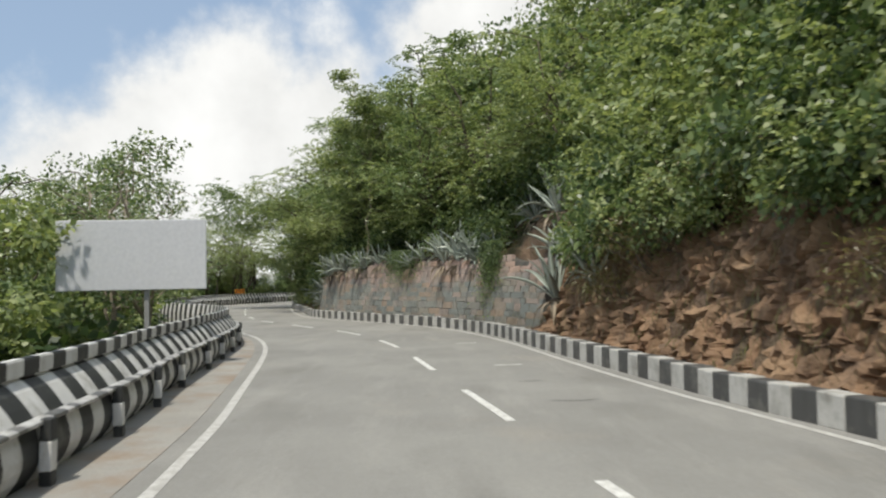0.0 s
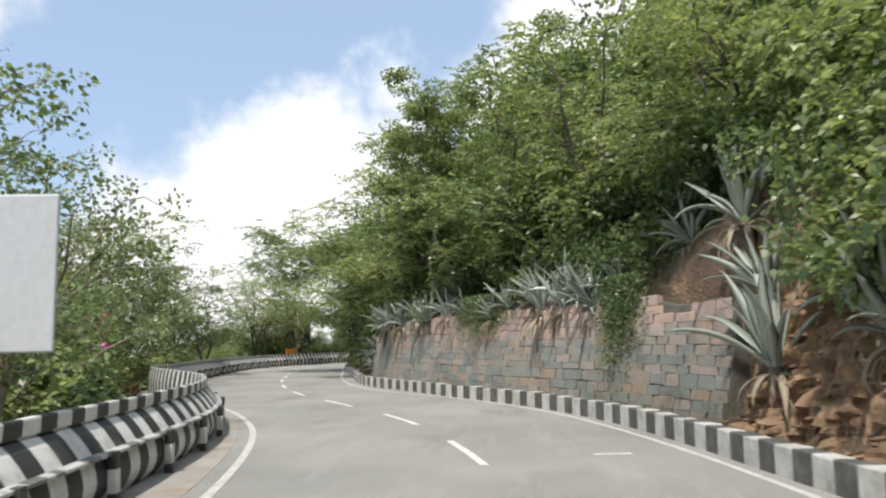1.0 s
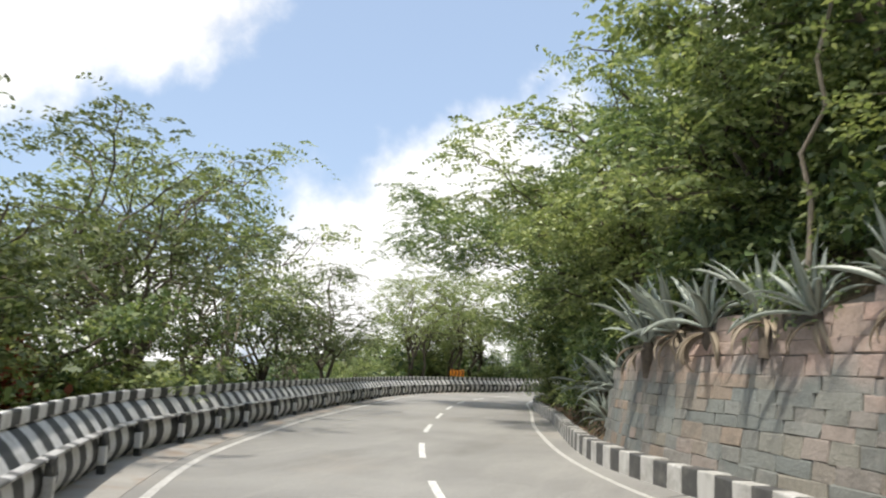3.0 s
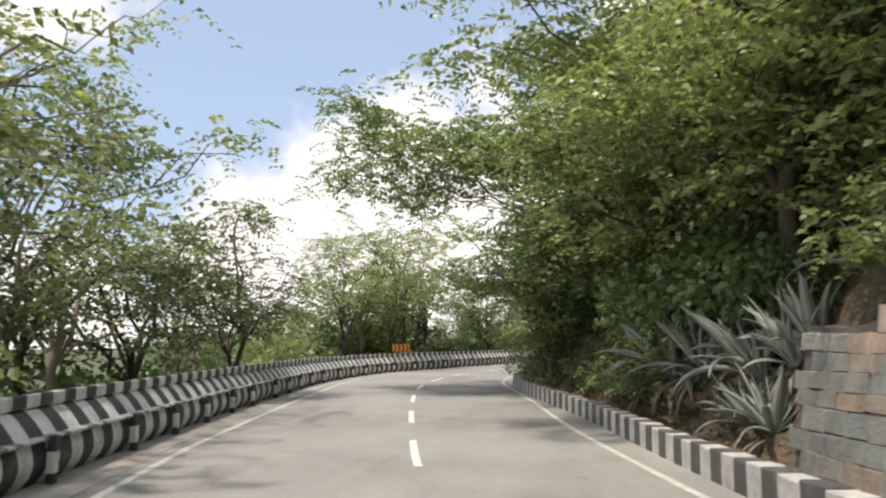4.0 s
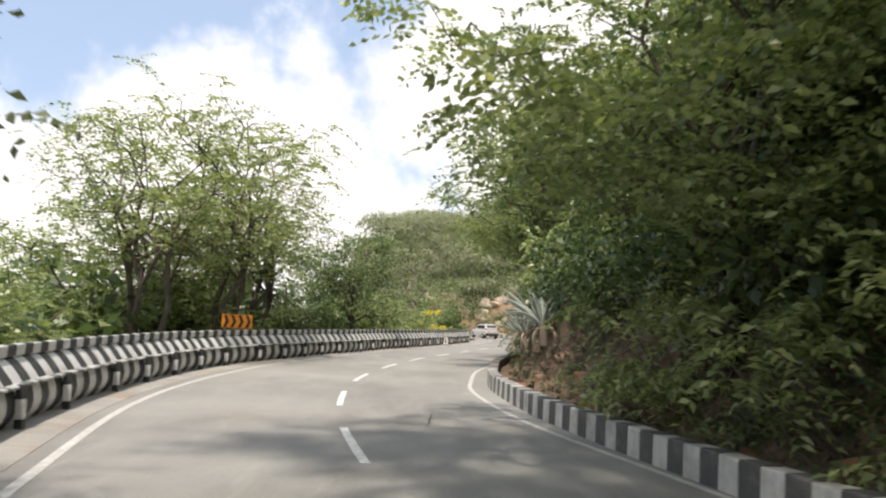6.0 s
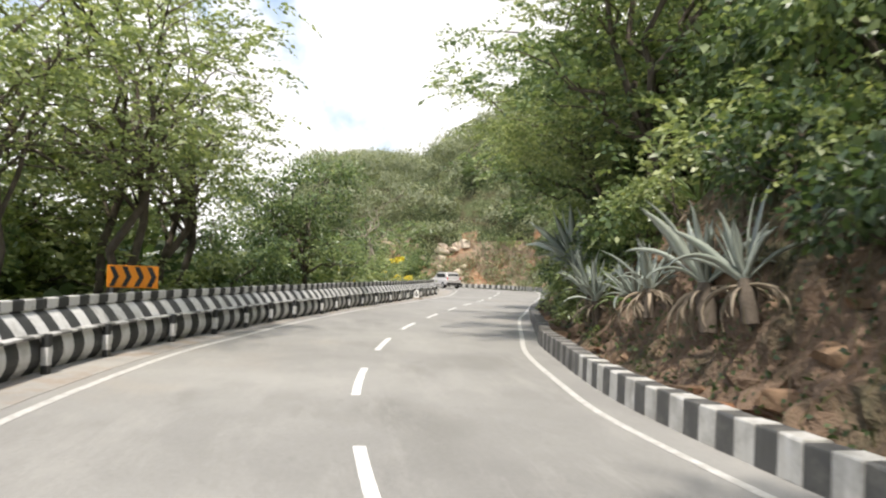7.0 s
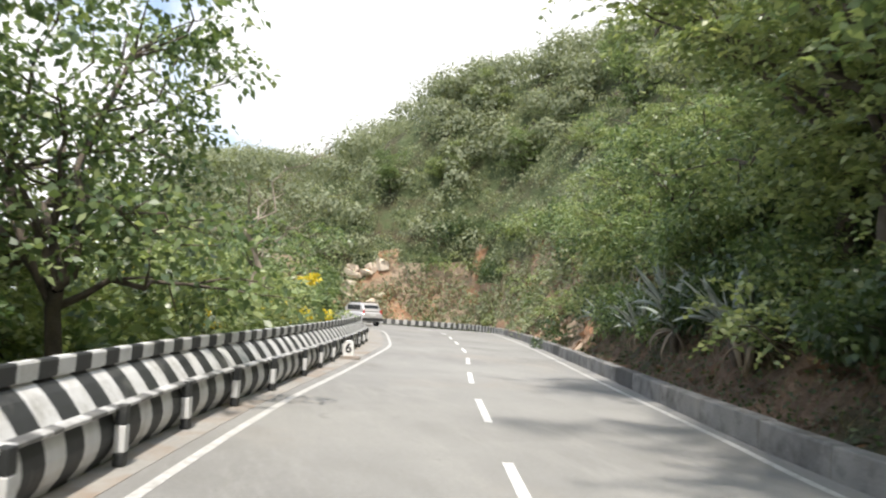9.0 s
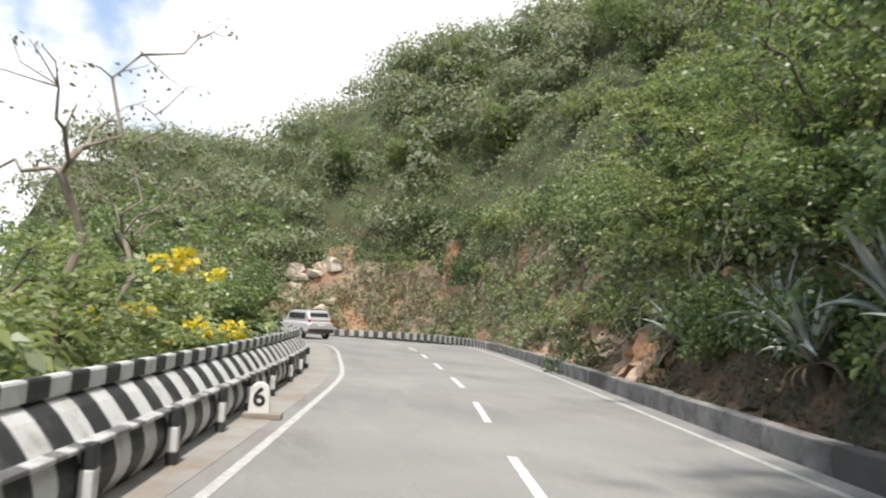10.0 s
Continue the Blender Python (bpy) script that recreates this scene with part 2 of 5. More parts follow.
AGAVE_DEAD = leaf_material("withered_agave_blade", [(0.0, (0.2, 0.15, 0.1)), (1.0, (0.38, 0.32, 0.25))], 0.8, 0.1)
MAGENTA = leaf_material("magenta_flowers", [(0.0, (0.5, 0.03, 0.25)), (1.0, (0.7, 0.08, 0.4))])
YELLOW = leaf_material("yellow_flowers", [(0.0, (0.75, 0.55, 0.03)), (1.0, (0.85, 0.75, 0.1))])
RED_LEAF = leaf_material("rusty_red_leaves", [(0.0, (0.2, 0.05, 0.035)), (1.0, (0.32, 0.11, 0.07))])
BOARD_GREY = plain("blank_board_paint", (0.5, 0.51, 0.54), 0.5)
POST_GREY = plain("galvanised_post", (0.3, 0.3, 0.3), 0.5, 0.4)
AMBER = plain("amber_sheeting", (0.8, 0.27, 0.012), 0.45)
TAR = plain("tar_seam", (0.035, 0.034, 0.032), 0.6)
SIGN_BLACK = plain("black_sheeting", (0.02, 0.02, 0.02), 0.5)
STONE_WHITE = paint("whitewashed_stone", (0.72, 0.72, 0.7), (0.4, 0.33, 0.27), 0.4)


def wall_stone_material(joined):
    m, nt, b = shader("dressed_wall_stone")
    rnd = nt.nodes.new("ShaderNodeNewGeometry").outputs["Random Per Island"] if joined else nt.nodes.new("ShaderNodeObjectInfo").outputs["Random"]
    col = ramp(nt, rnd, [(0.0, (0.15, 0.175, 0.165)), (0.16, (0.23, 0.255, 0.24)), (0.3, (0.33, 0.29, 0.22)), (0.42, (0.18, 0.215, 0.21)),
                         (0.56, (0.27, 0.25, 0.215)), (0.68, (0.42, 0.27, 0.17)), (0.8, (0.2, 0.22, 0.205)), (0.9, (0.47, 0.34, 0.28)), (1.0, (0.26, 0.28, 0.26))])
    high = nt.nodes.new("ShaderNodeSeparateXYZ")
    nt.links.new(nt.nodes.new("ShaderNodeNewGeometry").outputs["Position"], high.inputs[0])
    wave = nt.nodes.new("ShaderNodeMath")
    wave.operation, wave.inputs[1].default_value = "MULTIPLY_ADD", 1.8
    nt.links.new(noise_of(nt, 0.6, 3.0), wave.inputs[0])
    nt.links.new(high.outputs["Z"], wave.inputs[2])
    band = spread(nt, wave.outputs[0], 2.5, 3.1)
    pink = blend(nt, 0.55, col, (0.52, 0.36, 0.3))
    grey = blend(nt, 0.5, col, (0.2, 0.205, 0.185))
    col = blend(nt, band, grey, pink)
    stain = spread(nt, noise_of(nt, 0.7, 6.0, 0.7), 0.5, 0.78)
    col = blend(nt, stain, col, (0.095, 0.088, 0.078))
    bloom = spread(nt, noise_of(nt, 1.1, 6.0, 0.7), 0.58, 0.8)
    col = blend(nt, bloom, col, (0.36, 0.34, 0.3))
    col = blend(nt, 1.0, col, (0.92, 0.92, 0.92), "MULTIPLY")
    grain = noise_of(nt, 18.0, 6.0, 0.65)
    col = blend(nt, 0.6, col, ramp(nt, grain, [(0.25, (0.34, 0.34, 0.34)), (0.75, (0.66, 0.66, 0.66))]), "OVERLAY")
    nt.links.new(col, b.inputs["Base Color"])
    b.inputs["Roughness"].default_value = 0.88
    bump(nt, b, grain, 0.8, 0.03)
    return m


WALL_STONE, WALL_STONE_JOINED = wall_stone_material(False), wall_stone_material(True)
MORTAR = rough_surface("dark_joint", [(0.3, (0.06, 0.057, 0.05)), (0.7, (0.12, 0.112, 0.098))], 3.0)


# ---- plan: lines of the road, spline through control points ----
def spline(points, step=0.5):
    """Even points along a Catmull-Rom curve."""
    p = np.array(points, float)
    p = np.vstack([2 * p[0] - p[1], p, 2 * p[-1] - p[-2]])
    fine = []
    for a, b, c, d in zip(p[:-3], p[1:-2], p[2:-1], p[3:]):
        for k in range(24):
            t = k / 24
            fine.append(0.5 * (2 * b + (c - a) * t + (2 * a - 5 * b + 4 * c - d) * t * t + (3 * b - a - 3 * c + d) * t ** 3))
    fine = np.array(fine + [p[-2]])
    # light smoothing keeps the kerb lines fair
    for _ in range(30):
        fine[1:-1] = 0.25 * fine[:-2] + 0.5 * fine[1:-1] + 0.25 * fine[2:]
    run = np.concatenate([[0], np.cumsum(np.linalg.norm(np.diff(fine, axis=0), axis=1))])
    at = np.arange(0, run[-1], step)
    return np.stack([np.interp(at, run, fine[:, 0]), np.interp(at, run, fine[:, 1])], 1)


def normals(line):
    """Unit vectors to the right of the way."""
    d = np.gradient(line, axis=0)
    d /= np.linalg.norm(d, axis=1)[:, None]
    return np.stack([d[:, 1], -d[:, 0]], 1)


CENTRE = [(3.6, -8), (2.4, 0.5), (0.83, 9.8), (-0.25, 15.8), (-1.4, 22), (-3.2, 27.9), (-6.0, 33.5), (-8.6, 38.3), (-10.9, 43.8), (-12.65, 49),
          (-14.1, 54.3), (-15.5, 59.8), (-16.8, 65.5), (-17.75, 71.3), (-18.0, 77.8), (-17.48, 83.9), (-16.4, 90.4), (-14.95, 96.4), (-13.4, 102),
          (-11.85, 107.4), (-10.2, 112.7), (-8.5, 118), (-7.0, 123.5), (-5.1, 131), (-3.4, 138.5), (-3.0, 145), (-6.0, 150.5), (-14, 153.5), (-28, 156)]
LEFT = [(-1.4, -8), (-2.0, 1), (-2.79, 8.7), (-3.39, 12.6), (-4.79, 20.5), (-6.1, 25.5), (-7.5, 29), (-8.9, 31.7), (-10.4, 34), (-12.6, 37.9),
        (-14.5, 42.1), (-16.8, 49.6), (-17.6, 52.8), (-19, 58.9), (-20.15, 64.4), (-21.4, 70.8), (-21.75, 76.5), (-21.35, 82.9), (-20.6, 87), (-19.65, 91.8),
        (-18.1, 97.9), (-16.4, 103.9), (-14.6, 109.3), (-13, 114.2), (-10.9, 120.8), (-10.0, 124.5), (-8.9, 130), (-7.8, 136), (-7.6, 141), (-10, 145.6), (-17, 148.6), (-29, 151)]
RIGHT = [(7.2, -8), (5.6, 2), (4.09, 9.4), (3.55, 11.8), (2.75, 16.7), (1.9, 22.7), (0.75, 27.9), (-0.75, 32), (-2.7, 35.6), (-4.6, 38.2), (-6.5, 41.2), (-8.3, 45.5),
         (-9.85, 50.9), (-10.98, 55.5), (-12.0, 60.5), (-13.2, 66), (-14.4, 71.3), (-14.85, 76.6), (-14.65, 79.8), (-14.05, 84.7), (-13.1, 89), (-11.98, 94), (-11.0, 98),
         (-10.2, 100.6), (-8.4, 106.9), (-7.2, 111), (-5.6, 116.3), (-2.8, 125.8), (0.1, 137), (1.6, 145), (0.6, 151.5), (-4, 155.4), (-13, 158), (-27, 160.5)]
KERB = [(7.7, -8), (6.1, 2), (4.5, 8.7), (4.05, 10.7), (3.56, 13.7), (2.65, 19.4), (1.85, 24.7), (0.9, 28.5), (-0.6, 32.2), (-2.8, 36), (-5.3, 40.6), (-7.6, 44.8),
        (-9.1, 50.2), (-10.4, 56), (-11.55, 60.2), (-12.95, 65.5), (-14.0, 71.5), (-14.3, 76.4), (-14.2, 79.5), (-13.75, 83), (-13.2, 86.8), (-12.6, 89.2), (-11.2, 95.5),
        (-9.9, 100.7), (-7.4, 108.7), (-4.6, 118), (-1.5, 128.5), (0.7, 137), (2.2, 145), (1.2, 152), (-3.7, 156), (-12.8, 158.6), (-27, 161.1)]
BARRIER = [(-2.1, -8), (-2.9, 1), (-3.9, 9.2), (-4.5, 12.5), (-4.95, 15.5), (-5.45, 18.8), (-6.3, 23.6), (-7.4, 27.2), (-9.0, 30.6), (-11.3, 34.1), (-13.4, 37.4), (-15.1, 40.6),
           (-16.15, 44.2), (-17.5, 49), (-19.2, 55.8), (-20.6, 62.1), (-22.0, 69), (-22.6, 75), (-22.55, 80.5), (-21.9, 85), (-21.05, 88.4), (-20.1, 92.8), (-19.0, 96.4),
           (-17.75, 101.6), (-16.35, 105.9), (-15, 110.3), (-12.7, 118.3), (-11.2, 124), (-10.7, 126.3)]
centre_line, left_line, right_line, kerb_line, barrier_line = [spline(p, 0.4) for p in (CENTRE, LEFT, RIGHT, KERB, BARRIER)]


# ---- building helpers ----
def mesh_from(name, verts, faces, mats, index=None, smooth=False):
    me = bpy.data.meshes.new(name)
    me.from_pydata([tuple(v) for v in verts], [], [tuple(f) for f in faces])
    for m in mats:
        me.materials.append(m)
    if index is not None:
        me.polygons.foreach_set("material_index", np.array(index, np.int32))
    if smooth:
        me.polygons.foreach_set("use_smooth", np.ones(len(faces), bool))
    me.update()
    return me


def quads_mesh(name, verts, mats, index=None):
    """A mesh of separate quads; verts is an (n, 4, 3) array."""
    n = len(verts)
    me = bpy.data.meshes.new(name)
    me.vertices.add(4 * n)
    me.vertices.foreach_set("co", np.ascontiguousarray(verts, np.float32).ravel())
    me.loops.add(4 * n)
    me.loops.foreach_set("vertex_index", np.arange(4 * n, dtype=np.int32))
    me.polygons.add(n)
    me.polygons.foreach_set("loop_start", np.arange(0, 4 * n, 4, dtype=np.int32))
    for m in mats:
        me.materials.append(m)
    if index is not None:
        me.polygons.foreach_set("material_index", np.asarray(index, np.int32))
    me.update(calc_edges=True)
    return me


def thing(name, label, category, group="", at=(0, 0, 0)):
    ob = new(name)
    ob.empty_display_size = 0.2
    ob.location = at
    return tagged(ob, label, category, group)


def part_of(name, me, parent, label="", m=None):
    ob = new(name, me)
    ob.parent = parent
    if m is not None:
        ob.matrix_basis = m
    if label:
        tagged(ob, label)
    return ob


def part(name, bm, material, parent, label="", smooth=False):
    me = bpy.data.meshes.new(name)
    bm.to_mesh(me)
    bm.free()
    me.materials.append(material)
    if smooth:
        me.polygons.foreach_set("use_smooth", np.ones(len(me.polygons), bool))
    return part_of(name, me, parent, label)


def box(bm, size, centre=(0, 0, 0), bevel=0.0, turn=None):
    m = Matrix.Translation(centre)
    if turn is not None:
        m = m @ turn
    got = bmesh.ops.create_cube(bm, size=1.0, matrix=m @ Matrix.Diagonal((*size, 1)))
    if bevel:
        edges = list({e for v in got["verts"] for e in v.link_edges})
        bmesh.ops.bevel(bm, geom=edges, offset=bevel, segments=2, affect="EDGES", profile=0.5)


def tube(points, radii, sides=7):
    """Verts and faces of a tapered limb through the points."""
    p = np.array(points, float)
    d = np.gradient(p, axis=0)
    d /= np.linalg.norm(d, axis=1)[:, None] + 1e-9
    side = np.cross(d, [0.31, 0.2, 0.93])
    side /= np.linalg.norm(side, axis=1)[:, None] + 1e-9
    up = np.cross(side, d)
    a = np.linspace(0, 2 * np.pi, sides, endpoint=False)
    ring = np.cos(a)[None, :, None] * side[:, None] + np.sin(a)[None, :, None] * up[:, None]
    v = (p[:, None] + ring * np.array(radii)[:, None, None]).reshape(-1, 3)
    f = [(i * sides + k, i * sides + (k + 1) % sides, (i + 1) * sides + (k + 1) % sides, (i + 1) * sides + k)
         for i in range(len(p) - 1) for k in range(sides)]
    return v, f


def join_tubes(name, tubes, material):
    vs, fs, n = [], [], 0
    for v, f in tubes:
        vs.append(v)
        fs += [tuple(i + n for i in q) for q in f]
        n += len(v)
    return mesh_from(name, np.vstack(vs), fs, [material], smooth=True)


def strip(name, left, right, z, mats, index=None):
    """A band between two lines of equal length."""
    n = len(left)
    v = [(x, y, z) for x, y in left] + [(x, y, z) for x, y in right]
    return mesh_from(name, v, [(i, n + i, n + i + 1, i + 1) for i in range(n - 1)], mats, index)


def swept(line, profile, lift=0.0):
    """Verts of a profile (offset to the right of the way, height) carried along a line; rows of the grid."""
    nr = normals(line)
    return np.array([[(x + nx * o, y + ny * o, h + lift) for o, h in profile] for (x, y), (nx, ny) in zip(line, nr)])


def grid_faces(rows, cols):
    return [(i * cols + k, (i + 1) * cols + k, (i + 1) * cols + k + 1, i * cols + k + 1) for i in range(rows - 1) for k in range(cols - 1)]


def even(line, step):
    run = np.concatenate([[0], np.cumsum(np.linalg.norm(np.diff(line, axis=0), axis=1))])
    at = np.arange(0, run[-1], step)
    return np.stack([np.interp(at, run, line[:, 0]), np.interp(at, run, line[:, 1])], 1)


def ease(x):
    x = np.clip(x, 0, 1)
    return x * x * (3 - 2 * x)


def nearest(line, xy):
    """Index of the nearest point of a line and the distance to it, for many points."""
    xy = np.atleast_2d(xy)
    idx, dist = np.empty(len(xy), int), np.empty(len(xy))
    for a in range(0, len(xy), 4000):
        d = np.linalg.norm(xy[a:a + 4000, None] - line[None], axis=2)
        idx[a:a + 4000] = d.argmin(1)
        dist[a:a + 4000] = d.min(1)
    return idx, dist


# ---- road ----
def build_road():
    nl = normals(left_line)
    a = even(left_line - nl * 0.45, 0.6)
    # cross strips between the shoulder edge and the kerb, matched by nearest points
    b = kerb_line[nearest(kerb_line, a)[0]]
    b = b + normals(kerb_line)[nearest(kerb_line, a)[0]] * 0.1
    rows = []
    for p, q in zip(a, b):
        rows.append([tuple(p + (q - p) * k / 10) + (0.03 * math.sin(math.pi * k / 10) - 0.03,) for k in range(11)])
    v = np.array(rows).reshape(-1, 3)
    v[:, 2] = 0
    tagged(new("road", mesh_from("road", v, grid_faces(len(rows), 11), [ASPHALT], smooth=True)), "pale worn asphalt two-lane hill road with faint dark patches", "road", kind="structure")
    for name, line, w in (("edge_line_left", left_line, 0.13), ("edge_line_right", right_line, 0.12)):
        n_ = normals(line)
        tagged(new("edge_line", strip("edge_line", line - n_ * w / 2, line + n_ * w / 2, 0.004, [EDGE_LINE])),
               "continuous white painted edge line, worn and dusty", "road marking", kind="structure")
    # centre dashes, three metres on and three off
    run = np.concatenate([[0], np.cumsum(np.linalg.norm(np.diff(centre_line, axis=0), axis=1))])
    first = run[np.abs(centre_line[:, 1] - 9.75).argmin()] - 18.0
    nth = 0
    while first + 6.0 * nth + 3 < run[-1]:
        s = np.linspace(first + 6.0 * nth, first + 6.0 * nth + 2.95, 8)
        nth += 1
        pts = np.stack([np.interp(s, run, centre_line[:, 0]), np.interp(s, run, centre_line[:, 1])], 1)
        n_ = normals(pts)
        w = 0.065
        tagged(new("centre_dash", strip("centre_dash", pts - n_ * w, pts + n_ * w, 0.004, [LINE])),
               "white painted centre line dash on asphalt", "road marking", "centre line dashes", "structure")
    # tar seams and a few dabs of stray paint
    rng = random.Random(4)
    for x0, y0, ang, ln in ((1.55, 11.3, 0.1, 0.8), (1.3, 13.6, 0.3, 0.5), (-6.2, 41.0, 1.1, 1.6), (-16.2, 70.0, 1.5, 2.0), (-13.0, 96.0, 1.2, 1.5), (-15.2, 92.0, 0.2, 0.9)):
        pts = np.array([(x0 + math.cos(ang) * ln * k / 9 + rng.uniform(-0.02, 0.02), y0 + math.sin(ang) * ln * k / 9 + 0.05 * math.sin(k)) for k in range(10)])
        n_ = normals(pts)
        w = (0.018 * np.sin(np.linspace(0.2, 2.9, 10)))[:, None]
        tagged(new("tar_seam", strip("tar_seam", pts - n_ * w, pts + n_ * w, 0.004, [TAR])), "thin dark tar seam on the asphalt", "road marking", "tar seams", "structure")
    for x0, y0 in ((1.05, 16.4), (0.35, 22.6), (-9.2, 100.2)):
        pts = np.array([(x0 + 0.3 * k, y0 + 0.03 * k) for k in range(3)])
        n_ = normals(pts)
        tagged(new("paint_dab", strip("paint_dab", pts - n_ * 0.05, pts + n_ * 0.05, 0.004, [LINE])), "small stray dab of white paint", "road marking", kind="structure")
    # shoulder slab beyond the left edge line, running under the barrier
    a2 = left_line - nl * 0.3
    prof = [(0.0, -0.05), (0.0, 0.006), (-0.25, 0.012)]
    g = swept(a2, prof)
    bi = nearest(barrier_line, a2)[0]
    back = barrier_line[bi] - normals(barrier_line)[bi] * 0.9
    open_end = np.arange(len(a2)) > int(np.abs(a2[:, 1] - 126.0).argmin())
    back[open_end] = (a2 - nl * 1.3)[open_end]
    cut = range(len(a2))
    rows = [[tuple(q) for q in g[i]] + [(*(0.5 * (g[i][2][:2] + back[i])), 0.03), (*back[i], 0.04)] for i in cut]
    tagged(new("shoulder", mesh_from("shoulder", np.array(rows).reshape(-1, 3), grid_faces(len(rows), 5), [CONCRETE])),
           "dusty concrete shoulder slab between road and barrier", "shoulder", kind="structure")


build_road()


# ---- hillside on the right: kerb distance u, height by the stretch of road ----
kerb_n = normals(kerb_line)


def bank_height(y, u, far):
    """Height of the slope at distance u behind the kerb face; y: place along the road, far: 0..1 past the last bend."""
    y, u, far = (np.asarray(k, float) for k in (y, u, far))
    rock = 1 - ease((y - 22.5) / 2.5)
    wall = ease((y - 22.5) / 2.5) * (1 - ease((y - 47.6) / 2.0))
    distant = ease((y - 128) / 14)
    soil = 1 - np.maximum(np.maximum(rock, wall), distant)
    u0 = np.where(y < 34, 1.75 - 0.9 * ease((y - 24) / 9), 0.85)
    z_rock = 2.9 * ease((u - 0.75) / 1.9)
    z_wall = 2.75 * ease((u - u0 - 0.22) / 0.6)
    z_wall = z_wall + 1.1 * ease((u - u0 - 0.5) / 0.6) * np.exp(-((y - 26.0) / 3.0) ** 2)
    z_soil = (2.1 - 0.5 * ease((y - 88) / 6) + 1.1 * np.exp(-((y - 80.5) / 4.5) ** 2)) * ease((u - 0.75) / 1.9)
    z_dist = 4.4 * ease((u - 1.0) / 2.8)
    up = np.maximum(u - 2.4, 0)
    slope = 1.3 * np.minimum(up, 9) + 0.75 * np.clip(up - 9, 0, 60) + 0.25 * np.clip(up - 69, 0, 30)
    crag = 1.75 * np.minimum(up, 12) + 0.35 * np.clip(up - 12, 0, 60)
    slope = (slope * (1 - distant) + crag * distant) * (1 - 0.56 * far)
    return 0.1 + rock * z_rock + wall * z_wall + soil * z_soil + distant * z_dist + slope


def bank_place(i, u):
    """A point of the slope from the kerb's index and the distance behind it."""
    p = kerb_line[i] + kerb_n[i] * u
    far = ease((i * 0.4 - 166) / 16)
    return np.array([p[0], p[1], float(bank_height(kerb_line[i][1], u, far))])


def kerb_at(y):
    return int(np.abs(kerb_line[:330, 1] - y).argmin()) if y < 130 else 330 + int(np.abs(kerb_line[330:400, 1] - y).argmin())


def build_hillside():
    us = np.array([0.36, 0.55, 0.75, 0.95, 1.15, 1.35, 1.6, 1.85, 2.1, 2.4, 2.8, 3.3, 4, 5, 6, 7.5, 9, 11, 13.5, 16, 19, 23, 28, 34, 41, 50, 60, 72, 86, 105, 125, 160])
    idx = np.arange(0, len(kerb_line), 2)
    rows = []
    for i in idx:
        y, far = kerb_line[i][1], ease((i * 0.4 - 166) / 16)
        z = bank_height(y, us, far)
        row = []
        for u, h in zip(us, z):
            p = kerb_line[i] + kerb_n[i] * u
            k = min(max(u - 0.6, 0), 1)
            q = Vector((p[0] * 0.9, p[1] * 0.9, h * 0.9))
            wall_zone = 23 < y < 49 and u < 3.3
            a = 0.0 if wall_zone else k * (0.25 + 0.02 * u)
            j = noise.noise(q) * a + noise.noise(q * 2.7) * a * 0.5
            row.append((p[0] + kerb_n[i][0] * j, p[1] + kerb_n[i][1] * j, h + noise.noise(q * 1.3 + Vector((9, 4, 2))) * a * 0.8))
        rows.append(row)
    cols = len(us)
    faces = grid_faces(len(rows), cols)
    index = []
    for f in faces:
        r, c = divmod(f[0], cols)
        u, y = us[c], kerb_line[idx[r]][1]
        edge = 3.0 + (1.6 * noise.noise(Vector((kerb_line[idx[r]][0] * 0.4, y * 0.4, u * 0.5))) if idx[r] * 0.4 > 140 else 0.0)
        index.append(1 if u >= edge else 2 if idx[r] * 0.4 > 140 else 0)
    tagged(new("hillside", mesh_from("hillside", np.array(rows).reshape(-1, 3), faces, [SOIL, UNDER, TAN_ROCK], index, smooth=False)),
           "steep overgrown hillside of brown soil and rock", "hillside", kind="structure")


build_hillside()


# ---- valley on the left, one sheet out to the horizon ----
def valley_height(xy):
    i, d = nearest(barrier_line, xy)
    rel = xy - barrier_line[i]
    side = (rel * normals(barrier_line)[i]).sum(1)
    drop = -0.25 - 0.5 * np.clip(d - 1.2, 0, 26) - 0.12 * np.clip(d - 27, 0, 150)
    return np.where((side < 0) & (d > 0.6), drop, -1.6), i, d


def build_ground():
    xs = np.concatenate([[-4000, -2500, -1400, -800, -450, -260, -160, -110, -85], np.arange(-70, 30.1, 1.6), [45, 80, 160, 300, 600, 1400, 4000]])
    ys = np.concatenate([[-4000, -1500, -600, -250, -110, -60, -35, -20], np.arange(-10, 175, 1.6), [190, 220, 270, 360, 520, 900, 2000, 4000]])
    gx, gy = np.meshgrid(xs, ys)
    xy = np.stack([gx.ravel(), gy.ravel()], 1)
    z, _, d = valley_height(xy)
    past = (xy[:, 1] > 127) & (xy[:, 0] > -45)
    z = np.where(past, np.maximum(z, -0.35 - 0.02 * d), z)
    z = np.maximum(z, -30)
    z += np.array([noise.noise(Vector((a * 0.2, b * 0.2, 0))) for a, b in xy]) * np.clip(d - 2, 0, 3) * 0.35 * (d < 120) * (z > -29) * (z != -1.6)
    v = np.column_stack([xy, z])
    rows, cols = len(ys), len(xs)
    faces = [(i * cols + k, i * cols + k + 1, (i + 1) * cols + k + 1, (i + 1) * cols + k) for i in range(rows - 1) for k in range(cols - 1)]
    tagged(new("ground", mesh_from("ground", v, faces, [UNDER], smooth=True)), "overgrown valley ground falling away below the road", "ground", kind="structure")


build_ground()


